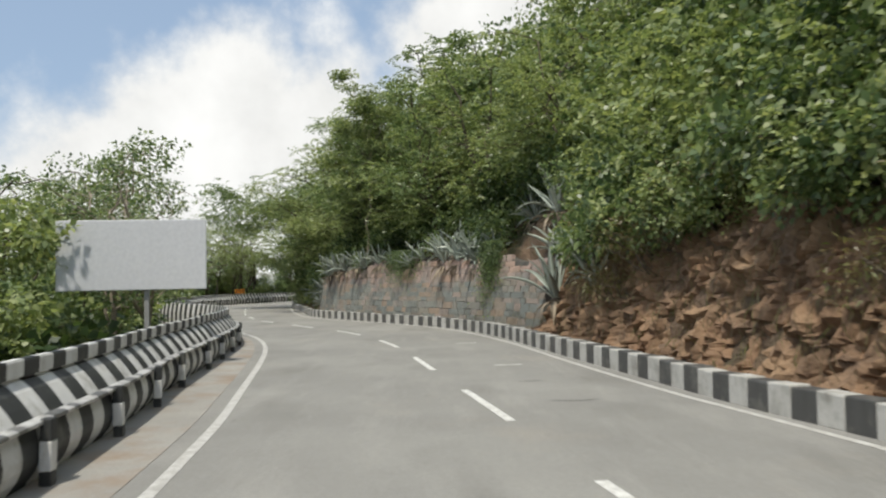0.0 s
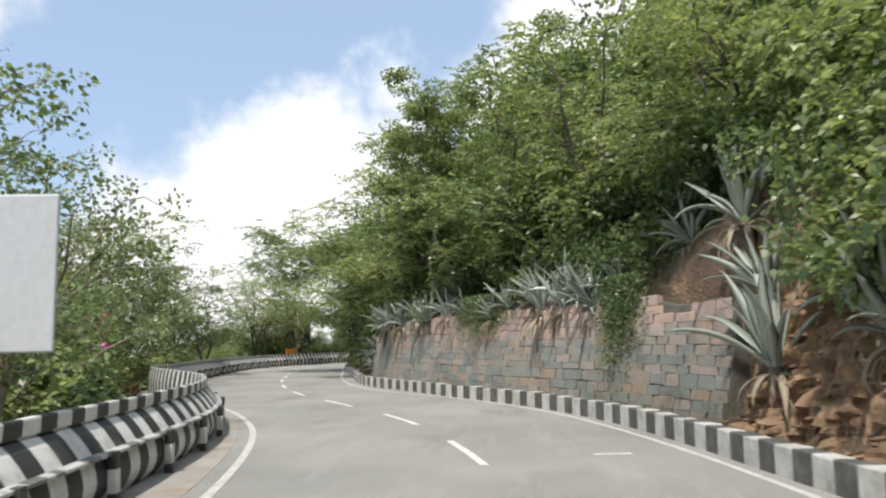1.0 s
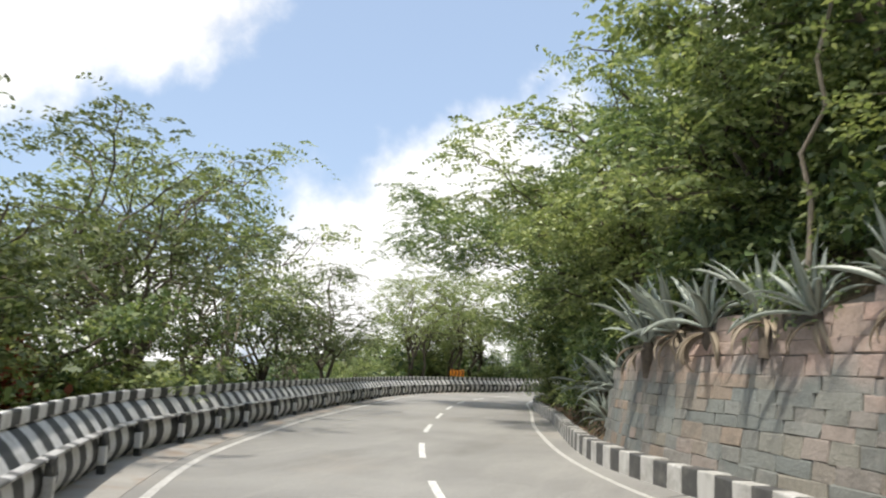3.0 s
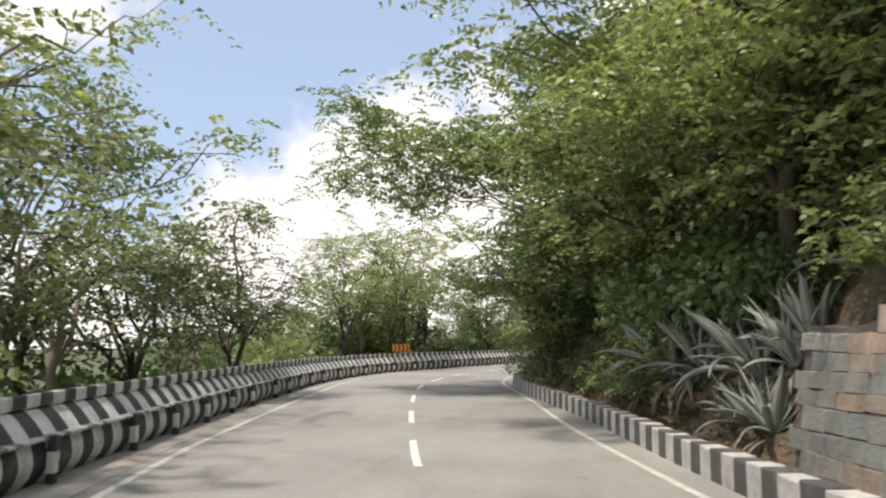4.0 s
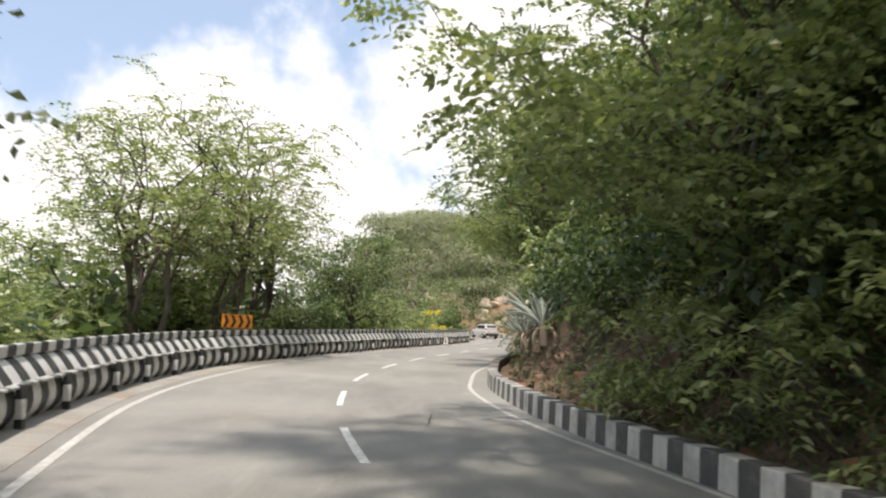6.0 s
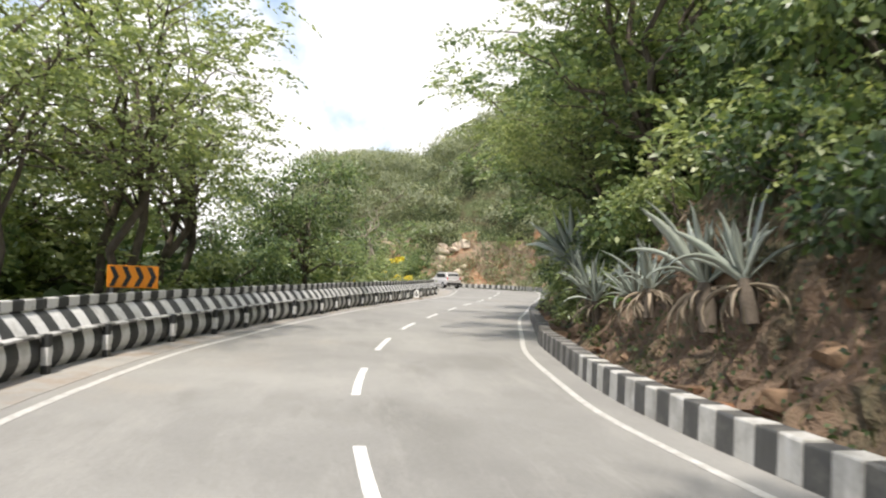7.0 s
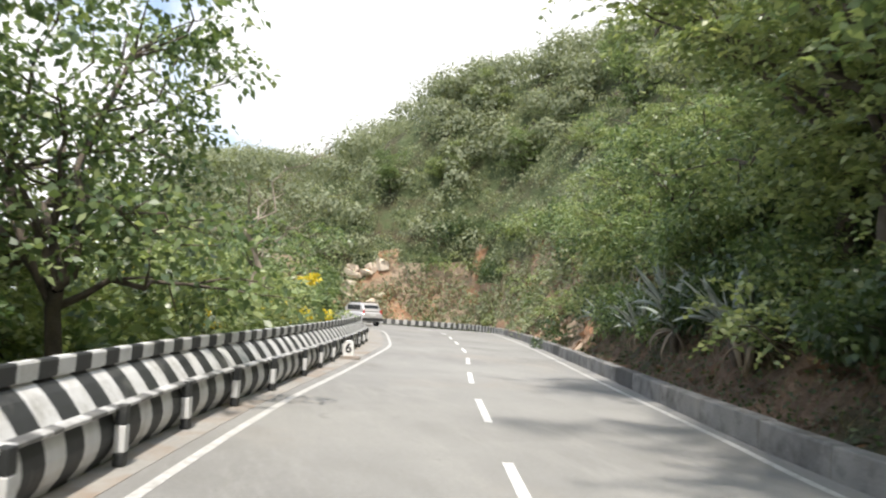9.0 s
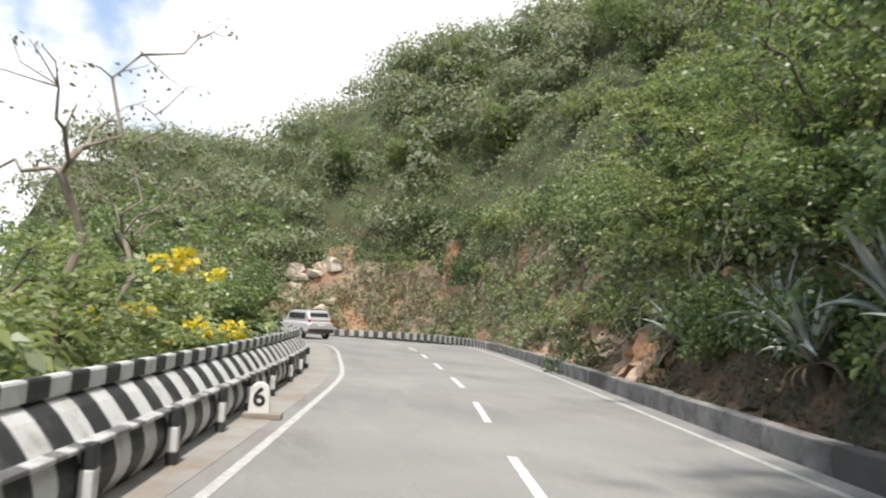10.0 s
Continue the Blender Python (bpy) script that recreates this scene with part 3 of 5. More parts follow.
# ---- kerb of painted blocks along the hill ----
def kerb_block_mesh(name, material, seed):
    rng = random.Random(seed)
    bm = bmesh.new()
    box(bm, (1, 0.3, 0.42), (0, 0, 0.19), 0.022)
    for v in bm.verts:
        v.co.x = max(-0.5, min(0.5, v.co.x))
        v.co.y += rng.uniform(-0.006, 0.006)
        v.co.z += rng.uniform(-0.008, 0.008)
    me = bpy.data.meshes.new(name)
    bm.to_mesh(me)
    bm.free()
    me.materials.append(material)
    return me


def build_kerb():
    meshes = {m: [kerb_block_mesh("kerb_block", m, k) for k in range(3)] for m in (KERB_WHITE, KERB_BLACK, KERB_OLD, KERB_OLD_DARK)}
    whole = thing("kerb", "low kerb of black and white painted concrete blocks", "kerb")
    rng = random.Random(5)
    run = np.concatenate([[0], np.cumsum(np.linalg.norm(np.diff(kerb_line, axis=0), axis=1))])
    s, k, verts, faces, index = 8.0, 0, [], [], []
    while s < run[-1] - 1:
        x, y = np.interp(s, run, kerb_line[:, 0]), np.interp(s, run, kerb_line[:, 1])
        length = 0.45 if y < 47 else 0.36 if y < 96 or y > 140 else rng.uniform(1.4, 2.6)
        x2, y2 = np.interp(s + length, run, kerb_line[:, 0]), np.interp(s + length, run, kerb_line[:, 1])
        a = math.atan2(y2 - y, x2 - x)
        nx, ny = math.sin(a), -math.cos(a)
        faded = 81 < y < 140
        mat = (KERB_OLD if y > 96 and rng.random() < 0.8 else (KERB_OLD, KERB_OLD_DARK)[k % 2]) if faded else (KERB_WHITE, KERB_BLACK)[k % 2]
        m = Matrix.Translation(((x + x2) / 2 + nx * 0.15, (y + y2) / 2 + ny * 0.15, rng.uniform(-0.012, 0.012))) @ Matrix.Rotation(a, 4, "Z") @ Matrix.Diagonal((length * 0.99, 1, 1, 1))
        me = meshes[mat][k % 3]
        if y < 112 and s < 150:
            ob = part_of("kerb_block", me, whole, m=m)
        else:
            base = len(verts)
            verts += [m @ v.co for v in me.vertices]
            faces += [tuple(base + i for i in p.vertices) for p in me.polygons]
            index += [0 if mat is KERB_WHITE else 1 if mat is KERB_BLACK else 2 if mat is KERB_OLD else 3] * len(me.polygons)
        s += length
        k += 1
    tagged(part_of("far_kerb_blocks", mesh_from("far_kerb_blocks", verts, faces, [KERB_WHITE, KERB_BLACK, KERB_OLD, KERB_OLD_DARK], index), whole), kind="stuff")


# ---- striped crash barrier on the valley side ----
PARAPET = [(-0.2, -0.05), (-0.16, 0.05), (-0.09, 0.14), (-0.05, 0.24), (-0.04, 0.33), (-0.055, 0.43), (-0.08, 0.51), (-0.095, 0.56),
           (-0.1, 0.615), (-0.17, 0.72), (-0.255, 0.83), (-0.345, 0.915), (-0.378, 0.93), (-0.378, 0.945), (-0.335, 0.955), (-0.33, 1.1), (-0.342, 1.122), (-0.42, 1.122), (-0.435, 1.1), (-0.5, 0.7), (-0.5, -0.05)]
RAIL = [(-0.1, 0.565), (-0.03, 0.56), (-0.002, 0.565), (0.004, 0.575), (0.004, 0.594), (-0.002, 0.603), (-0.03, 0.61), (-0.11, 0.62)]


def post_mesh():
    bm = bmesh.new()
    for size, z, mat in (((0.13, 0.11, 0.13), 0.065, 1), ((0.135, 0.115, 0.27), 0.265, 0), ((0.13, 0.11, 0.2), 0.5, 1)):
        before = set(bm.faces)
        box(bm, size, (0, 0, z), 0.014)
        for f in set(bm.faces) - before:
            f.material_index = mat
    me = bpy.data.meshes.new("post")
    bm.to_mesh(me)
    bm.free()
    me.materials.append(WHITE)
    me.materials.append(BLACK)
    return me


def build_barrier():
    post = post_mesh()
    line = even(barrier_line, 0.1875)
    nr = normals(line)
    per, rng = 64, random.Random(11)
    for k, a in enumerate(range(0, len(line) - 8, per)):
        b = min(a + per, len(line) - 1)
        seg = line[a:b + 1]
        sn = nr[a:b + 1]
        sect = thing("crash_barrier", "black and white striped concrete crash barrier with front rail", "crash barrier", "barrier sections", (float(seg[0][0]), float(seg[0][1]), 0.0))
        o = np.array([seg[0][0], seg[0][1], 0.0])
        for name, prof in (("parapet", PARAPET), ("rail", RAIL)):
            wav = np.array([0.012 * noise.noise(Vector((p[0] * 0.7, p[1] * 0.7, 3.0))) for p in seg])
            g = np.array([[(x + nx * (of + w), y + ny * (of + w), h + w) for of, h in prof] for (x, y), (nx, ny), w in zip(seg, sn, wav)])
            g -= o
            cols = len(prof)
            v = g.reshape(-1, 3)
            f = grid_faces(len(seg), cols)
            last = len(seg) - 1
            index = []
            for q in f:
                r = q[0] // cols
                stripe = (r // 2) % 2 if name == "parapet" else int((r + 5 * k) % 7 in (1, 2, 4))
                if r == 0 or (name == "parapet" and r == 1):
                    stripe = 0
                index.append(stripe)
            f += [tuple(range(cols)), tuple(last * cols + c for c in reversed(range(cols)))]
            index += [0, 0]
            part_of(name, mesh_from(name, v, f, [WHITE, BLACK] if name == "parapet" else [STEEL, RAIL_DARK], index), sect)
        for r in range(4, len(seg) - 2, 12):
            x, y = seg[r] + sn[r] * 0.02 - o[:2]
            ang = math.atan2(sn[r][1], sn[r][0]) + math.pi / 2 + rng.uniform(-0.06, 0.06)
            part_of("post", post, sect, m=Matrix.Translation((x, y, 0.02)) @ Matrix.Rotation(ang, 4, "Z") @ Matrix.Rotation(rng.uniform(-0.03, 0.03), 4, "X"))


build_barrier()


# ---- foliage ----
def sprays(rng, tips, fronds, length, pairs, leaf, width, droop=0.5, scatter=0.35, rise=(-0.35, 0.6)):
    """Pinnate fronds round each tip: an (n, 4, 3) array of leaflets."""
    tips = np.asarray(tips, float)
    base = np.repeat(tips, fronds, 0)
    n = len(base)
    base = base + rng.normal(0, scatter, (n, 3)) * [1, 1, 0.4]
    az = rng.uniform(0, 2 * np.pi, n)
    el = rng.uniform(rise[0], rise[1], n)
    d = np.stack([np.cos(az) * np.cos(el), np.sin(az) * np.cos(el), np.sin(el)], 1)
    ln = length * rng.uniform(0.6, 1.25, n)
    side = np.cross(d, [0, 0, 1.0]) + rng.normal(0, 0.25, (n, 3))
    side /= np.linalg.norm(side, axis=1)[:, None]
    out = []
    for k in range(pairs):
        t = (k + 0.7) / pairs
        p = base + d * (ln * t)[:, None]
        p[:, 2] -= droop * ln * t * t
        for sgn in (1, -1):
            vec = side * sgn * 0.85 + d * 0.5 + rng.normal(0, 0.16, (n, 3))
            vec[:, 2] -= droop * 0.5
            vec /= np.linalg.norm(vec, axis=1)[:, None]
            l = leaf * rng.uniform(0.7, 1.25, n)
            w = np.cross(vec, np.cross(side, d) + rng.normal(0, 0.75, (n, 3)))
            w /= np.linalg.norm(w, axis=1)[:, None] + 1e-9
            mid = p + vec * (l * 0.5)[:, None]
            mid[:, 2] += 0.12 * l
            ww = w * (width * rng.uniform(0.75, 1.2, n))[:, None]
            out.append(np.stack([p, mid + ww, p + vec * l[:, None], mid - ww], 1))
    return np.concatenate(out)


def scatter_leaves(rng, tips, count, radius, leaf, width, flat=0.5):
    """Broad leaves scattered round each tip, facing up and outwards."""
    tips = np.asarray(tips, float)
    base = np.repeat(tips, count, 0)
    n = len(base)
    off = rng.normal(0, 1, (n, 3))
    off /= np.linalg.norm(off, axis=1)[:, None]
    off *= (radius * rng.uniform(0.25, 1.0, n) ** 0.6)[:, None] * [1, 1, flat]
    p = base + off
    vec = off / (np.linalg.norm(off, axis=1)[:, None] + 1e-6) + rng.normal(0, 0.55, (n, 3))
    vec[:, 2] -= 0.35
    vec /= np.linalg.norm(vec, axis=1)[:, None]
    w = np.cross(vec, [0, 0, 1.0] + rng.normal(0, 0.7, (n, 3)))
    w /= np.linalg.norm(w, axis=1)[:, None] + 1e-9
    l = leaf * rng.uniform(0.6, 1.3, n)
    mid = p + vec * (l * 0.45)[:, None]
    mid[:, 2] += 0.1 * l
    ww = w * (width * rng.uniform(0.7, 1.2, n))[:, None]
    return np.stack([p, mid + ww, p + vec * l[:, None], mid - ww], 1)


def limb(rng, a, b, sag=0.0, wig=0.12, n=6):
    a, b = np.array(a, float), np.array(b, float)
    t = np.linspace(0, 1, n)[:, None]
    p = a + (b - a) * t
    size = np.linalg.norm(b - a)
    p[1:-1] += rng.normal(0, wig * size / n, (n - 2, 3))
    p[:, 2] += sag * size * np.sin(np.pi * t[:, 0])
    return p


def tree_parts(seed, height, radius, crown=0.6, limbs=6, twigs=4, girth=0.16, lean=0.1, stems=1, shift=(0.0, 0.0)):
    """Wood of a tree and the tips that carry its leaves. crown: share of the height that the crown takes; shift: how far the crown leans out."""
    rng = np.random.default_rng(seed)
    wood, tips = [], []
    low = height * (1 - crown)
    mid_z, half = (height + low) / 2, (height - low) / 2
    for st in range(stems):
        az0 = rng.uniform(0, 6.28)
        spread_ = 0.0 if stems == 1 else radius * 0.35
        fork = low + 0.25 * half * rng.uniform(0.6, 1.4)
        top = np.array([math.cos(az0) * (spread_ + lean * fork) + shift[0] * 0.45, math.sin(az0) * (spread_ + lean * fork) + shift[1] * 0.45, fork])
        root = np.array([math.cos(az0), math.sin(az0), 0]) * spread_ * 0.25
        pts = limb(rng, root - [0, 0, 1.2], top, 0.0, 0.22, 8)
        g = girth * (1.0 if stems == 1 else 0.7)
        if shift[0] < -5:
            tips += [pts[k] + rng.normal(0, 0.45, 3) for k in (2, 3, 4, 5, 6)]
        wood.append(tube(pts, np.linspace(g * 1.35, g * 0.8, 8), 7))
        for k in range(limbs):
            az = az0 + 2 * np.pi * k / limbs + rng.normal(0, 0.35)
            # ends lie near the crown's uneven shell
            e = rng.uniform(-0.75, 0.95)
            rr = radius * math.sqrt(max(0.05, 1 - e * e)) * rng.uniform(0.55, 0.9)
            end = np.array([shift[0] + math.cos(az) * rr, shift[1] + math.sin(az) * rr, mid_z + e * half])
            start = pts[-1 - int(rng.integers(0, 2))]
            lp = limb(rng, start, end, 0.1, 0.3, 7)
            wood.append(tube(lp, np.linspace(g * 0.55, g * 0.14, 7), 5))
            tips.append(end)
            if crown > 0.8:
                tips.append(lp[3] + rng.normal(0, 0.08 * radius, 3))
                tips.append(lp[1] + rng.normal(0, 0.08 * radius, 3))
            for q in range(twigs):
                s = lp[int(rng.integers(2 if shift[0] > -5 else 5, 7))]
                a2 = az + rng.normal(0, 0.9)
                tip = s + np.array([math.cos(a2), math.sin(a2), rng.uniform(-0.35, 0.75)]) * radius * rng.uniform(0.28, 0.55)
                tip[2] = min(max(tip[2], low * 0.9), height)
                wood.append(tube(limb(rng, s, tip, 0.05, 0.3, 4), np.linspace(g * 0.2, g * 0.05, 4), 4))
                tips.append(tip)
                tips.append((tip + s) / 2 + rng.normal(0, 0.12 * radius, 3) * [1, 1, 0.5])
    return wood, np.array(tips), rng


def make_tree(name, label, category, seed, height, radius, leaf, kind="frond", material=LEAF, bark=BARK, density=1.0, flowers=None, group="", size=(0.2, 0.06), clump=0.28, spread=None, **form):
    """A tree or shrub at the world's origin: trunk with limbs, and a crown of leaves."""
    wood, tips, rng = tree_parts(seed, height, radius, **form)
    ob = thing(name, label, category, group)
    part_of("trunk", join_tubes("trunk", wood, bark), ob)
    ln, wd = size
    sets = []
    if kind == "frond":
        count = max(1, int(leaf * density / len(tips) / 12))
        q = sprays(rng, tips, count, 0.62 * radius / 3 + 0.2, 6, ln, wd, 0.4, spread or 0.1 * radius, (-0.25, 0.45))
    else:
        count = max(1, int(leaf * density / len(tips)))
        q = scatter_leaves(rng, tips, count, clump * radius, ln, wd)
    crown_ = part_of("crown", quads_mesh("crown", q, [material]), ob)
    if flowers is not None:
        pick = tips[rng.permutation(len(tips))[:max(4, len(tips) // 8)]]
        pick = pick * [1.1, 1.1, 1.0] + [0, 0, 0.3]
        part_of("blossom", quads_mesh("blossom", scatter_leaves(rng, pick, 60, 0.24, 0.13, 0.06), [flowers]), ob)
    return ob


def make_bush(name, label, seed, height, radius, leaf, material, size=(0.16, 0.055), category="shrub", clumps=26, kind="broad", flowers=None):
    """A low rounded shrub, uneven, with stems and many leaves."""
    rng = np.random.default_rng(seed)
    ob = thing(name, label, category)
    tips, wood = [], []
    for k in range(clumps):
        az, r = rng.uniform(0, 6.28), radius * math.sqrt(rng.uniform(0.02, 1))
        z = height * rng.uniform(0.15, 1.0) * (1 - 0.55 * (r / radius) ** 2)
        tip = np.array([math.cos(az) * r, math.sin(az) * r, z])
        tips.append(tip)
        if k % 2 == 0:
            wood.append(tube(limb(rng, (tip[0] * 0.15, tip[1] * 0.15, -0.4), tip, 0.05, 0.3, 5), np.linspace(0.035, 0.01, 5), 5))
    part_of("stem", join_tubes("stem", wood, BARK), ob)
    tips = np.array(tips)
    if kind == "broad":
        q = scatter_leaves(rng, tips, int(leaf / clumps), 0.42 * radius, size[0], size[1], 0.8)
    else:
        q = sprays(rng, tips, max(1, int(leaf / clumps / 12)), 0.6, 6, size[0], size[1], 0.7, 0.2 * radius)
    part_of("foliage", quads_mesh("foliage", q, [material]), ob)
    if flowers is not None:
        pick = tips[tips[:, 2] > height * 0.6]
        part_of("blossom", quads_mesh("blossom", scatter_leaves(rng, pick, 40, 0.3, 0.12, 0.06), [flowers]), ob)
    return ob


TREES = {
    "feather": make_tree("tree", "feathery green hillside tree with spreading crown", "tree", 21, 7.5, 3.0, 11500, "frond", LEAF, crown=0.86, limbs=9, twigs=4, girth=0.15, size=(0.16, 0.046)),
    "feather_b": make_tree("tree", "feathery yellow-green tree with layered fronds", "tree", 22, 7.0, 3.1, 11500, "frond", LEAF_LIGHT, crown=0.86, limbs=9, twigs=4, girth=0.14, size=(0.16, 0.046)),
    "broad": make_tree("tree", "broadleaf green tree with dense uneven crown", "tree", 23, 7.5, 2.9, 11500, "broad", LEAF, crown=0.88, limbs=9, twigs=4, girth=0.16, size=(0.17, 0.062), clump=0.22),
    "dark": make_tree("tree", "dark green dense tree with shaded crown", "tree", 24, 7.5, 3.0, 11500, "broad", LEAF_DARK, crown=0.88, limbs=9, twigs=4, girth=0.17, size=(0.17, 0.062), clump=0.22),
    "light": make_tree("tree", "light green broadleaf tree catching the sun", "tree", 25, 6.5, 2.8, 11500, "broad", LEAF_LIGHT, crown=0.88, limbs=9, twigs=4, girth=0.13, size=(0.16, 0.058), clump=0.22),
    "feather_far": make_tree("tree", "feathery green tree up the slope", "tree", 51, 7.5, 3.1, 7000, "frond", LEAF, crown=0.88, limbs=8, twigs=3, girth=0.15, size=(0.2, 0.062)),
    "light_far": make_tree("tree", "yellow-green leafy tree up the slope", "tree", 52, 7.0, 3.0, 6800, "broad", LEAF_LIGHT, crown=0.9, limbs=8, twigs=3, girth=0.14, size=(0.21, 0.076), clump=0.23),
    "broad_far": make_tree("tree", "green broadleaf tree up the slope", "tree", 53, 7.5, 3.0, 6800, "broad", LEAF, crown=0.9, limbs=8, twigs=3, girth=0.15, size=(0.21, 0.078), clump=0.23),
    "dark_far": make_tree("tree", "dark green leafy tree up the slope", "tree", 54, 7.0, 3.0, 6500, "broad", LEAF_DARK, crown=0.9, limbs=8, twigs=3, girth=0.15, size=(0.21, 0.078), clump=0.23),
    "airy": make_tree("tree", "airy many-stemmed tree with visible grey limbs", "tree", 26, 10.0, 3.6, 11500, "frond", LEAF_LIGHT, crown=0.6, limbs=6, twigs=4, girth=0.15, stems=3, size=(0.15, 0.043)),
    "sparse": make_tree("tree", "thin half-bare tree with small leaves", "tree", 27, 7.0, 2.2, 3600, "broad", LEAF, PALE_BARK, crown=0.7, limbs=6, twigs=5, girth=0.12, size=(0.12, 0.045), stems=2, clump=0.16),
    "fine": make_tree("tree", "open grey-green tree with fine leaves and dark limbs", "tree", 31, 7.0, 2.7, 9500, "frond", LEAF_GREY, crown=0.68, limbs=7, twigs=4, girth=0.13, size=(0.13, 0.036), stems=2),
    "feather_fine": make_tree("tree", "tall feathery green tree with fine drooping fronds", "tree", 61, 9.5, 4.0, 13000, "frond", LEAF, crown=0.86, limbs=11, twigs=4, girth=0.17, size=(0.185, 0.053)),
    "light_fine": make_tree("tree", "tall light green tree with fine feathery fronds", "tree", 62, 9.0, 4.1, 11500, "frond", LEAF_LIGHT, crown=0.86, limbs=11, twigs=4, girth=0.17, size=(0.185, 0.052)),
    "bare": make_tree("tree", "leafless pale tree with thin forked limbs", "tree", 28, 8.0, 1.9, 160, "broad", LEAF_DRY, PALE_BARK, crown=0.55, limbs=4, twigs=5, girth=0.07, size=(0.09, 0.03), stems=1, clump=0.1),
    "reach": make_tree("tree", "wide feathery tree whose limbs reach out over the road", "tree", 30, 8.2, 2.6, 16000, "frond", LEAF, crown=0.6, limbs=9, twigs=8, girth=0.06, size=(0.16, 0.045), spread=0.62, shift=(-7.4, 0.0)),
    "lean": make_tree("tree", "leafy tree leaning out over the road", "tree", 63, 9.5, 3.6, 12000, "frond", LEAF_LIGHT, crown=0.74, limbs=11, twigs=4, girth=0.1, size=(0.17, 0.048), shift=(-3.4, 0.0)),
    "slender": make_tree("tree", "slender tall tree with pale trunk and leafy top", "tree", 67, 9.8, 2.3, 9500, "broad", LEAF_LIGHT, PALE_BARK, crown=0.55, limbs=8, twigs=5, girth=0.035, size=(0.15, 0.055), clump=0.2),
    "round": make_tree("tree", "dense rounded green tree with crooked dark limbs", "tree", 66, 8.3, 3.7, 12500, "broad", LEAF, crown=0.72, limbs=9, twigs=6, girth=0.2, size=(0.172, 0.064), stems=2, clump=0.17),
    "yellow": make_tree("tree", "light green tree with yellow flower clusters", "tree", 29, 5.0, 2.4, 12000, "frond", LEAF_LIGHT, crown=0.85, limbs=8, twigs=4, girth=0.09, flowers=YELLOW, size=(0.11, 0.038)),
}
BUSHES = {
    "green": make_bush("shrub", "green leafy roadside shrub on the slope", 41, 1.8, 1.6, 1900, LEAF, (0.18, 0.068)),
    "light": make_bush("shrub", "yellow-green feathery shrub on the slope", 42, 2.0, 1.7, 1900, LEAF_LIGHT, (0.17, 0.053), kind="frond"),
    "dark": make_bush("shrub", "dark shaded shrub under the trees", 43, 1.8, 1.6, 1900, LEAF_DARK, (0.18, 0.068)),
    "dry": make_bush("shrub", "dry brown tangle of stems and leaves", 44, 1.5, 1.5, 1300, LEAF_DRY, (0.14, 0.02)),
    "tall": make_bush("shrub", "tall bamboo-like yellow-green thicket", 45, 4.2, 2.0, 5200, LEAF_LIGHT, (0.2, 0.04), clumps=40, kind="frond"),
    "magenta": make_bush("shrub", "bougainvillea shrub with magenta flowers", 46, 2.6, 1.5, 2400, LEAF, flowers=MAGENTA),
    "rust": make_bush("shrub", "rusty red-leaved shrub behind the barrier", 47, 2.4, 1.8, 3200, RED_LEAF),
}
used = set()


def plant(table, kind, place, scale=1.0, turn=0.0, squash=1.0, label=""):
    """Puts the prototype to use once, then copies of it."""
    ob = table[kind]
    m = Matrix.Translation(place) @ Matrix.Rotation(turn, 4, "Z")
    key = (id(table), kind)
    if key in used:
        ob = copy_thing(ob, m)
    else:
        used.add(key)
        ob.matrix_basis = m
    ob.scale = (scale, scale, scale * squash)
    if label:
        tagged(ob, label)
    return ob


loose = {}


def strew(kind, place, scale, turn):
    """Leaves of a shrub that is one of too many to count; gathered into one mesh."""
    me = next(c for c in BUSHES[kind].children if c.name.startswith("foliage")).data
    co = np.empty(len(me.vertices) * 3, np.float32)
    me.vertices.foreach_get("co", co)
    c, s = math.cos(turn), math.sin(turn)
    q = co.reshape(-1, 4, 3)[::2]
    q = q[:, :1] + (q - q[:, :1]) * (0.9 if scale > 1.4 else 1.1)
    q = q @ np.array([[c, s, 0], [-s, c, 0], [0, 0, 1.0]]) * scale + np.array(place)
    loose.setdefault(me.materials[0].name, []).append(q)


def build_strewn():
    names = sorted(loose)
    sets = [np.concatenate(loose[k]) for k in names]
    index = np.concatenate([np.full(len(s), k) for k, s in enumerate(sets)])
    tagged(new("hillside_scrub", quads_mesh("hillside_scrub", np.concatenate(sets), [bpy.data.materials[k] for k in names], index)),
           "dense green scrub covering the slope between the trees", "scrub", kind="stuff")


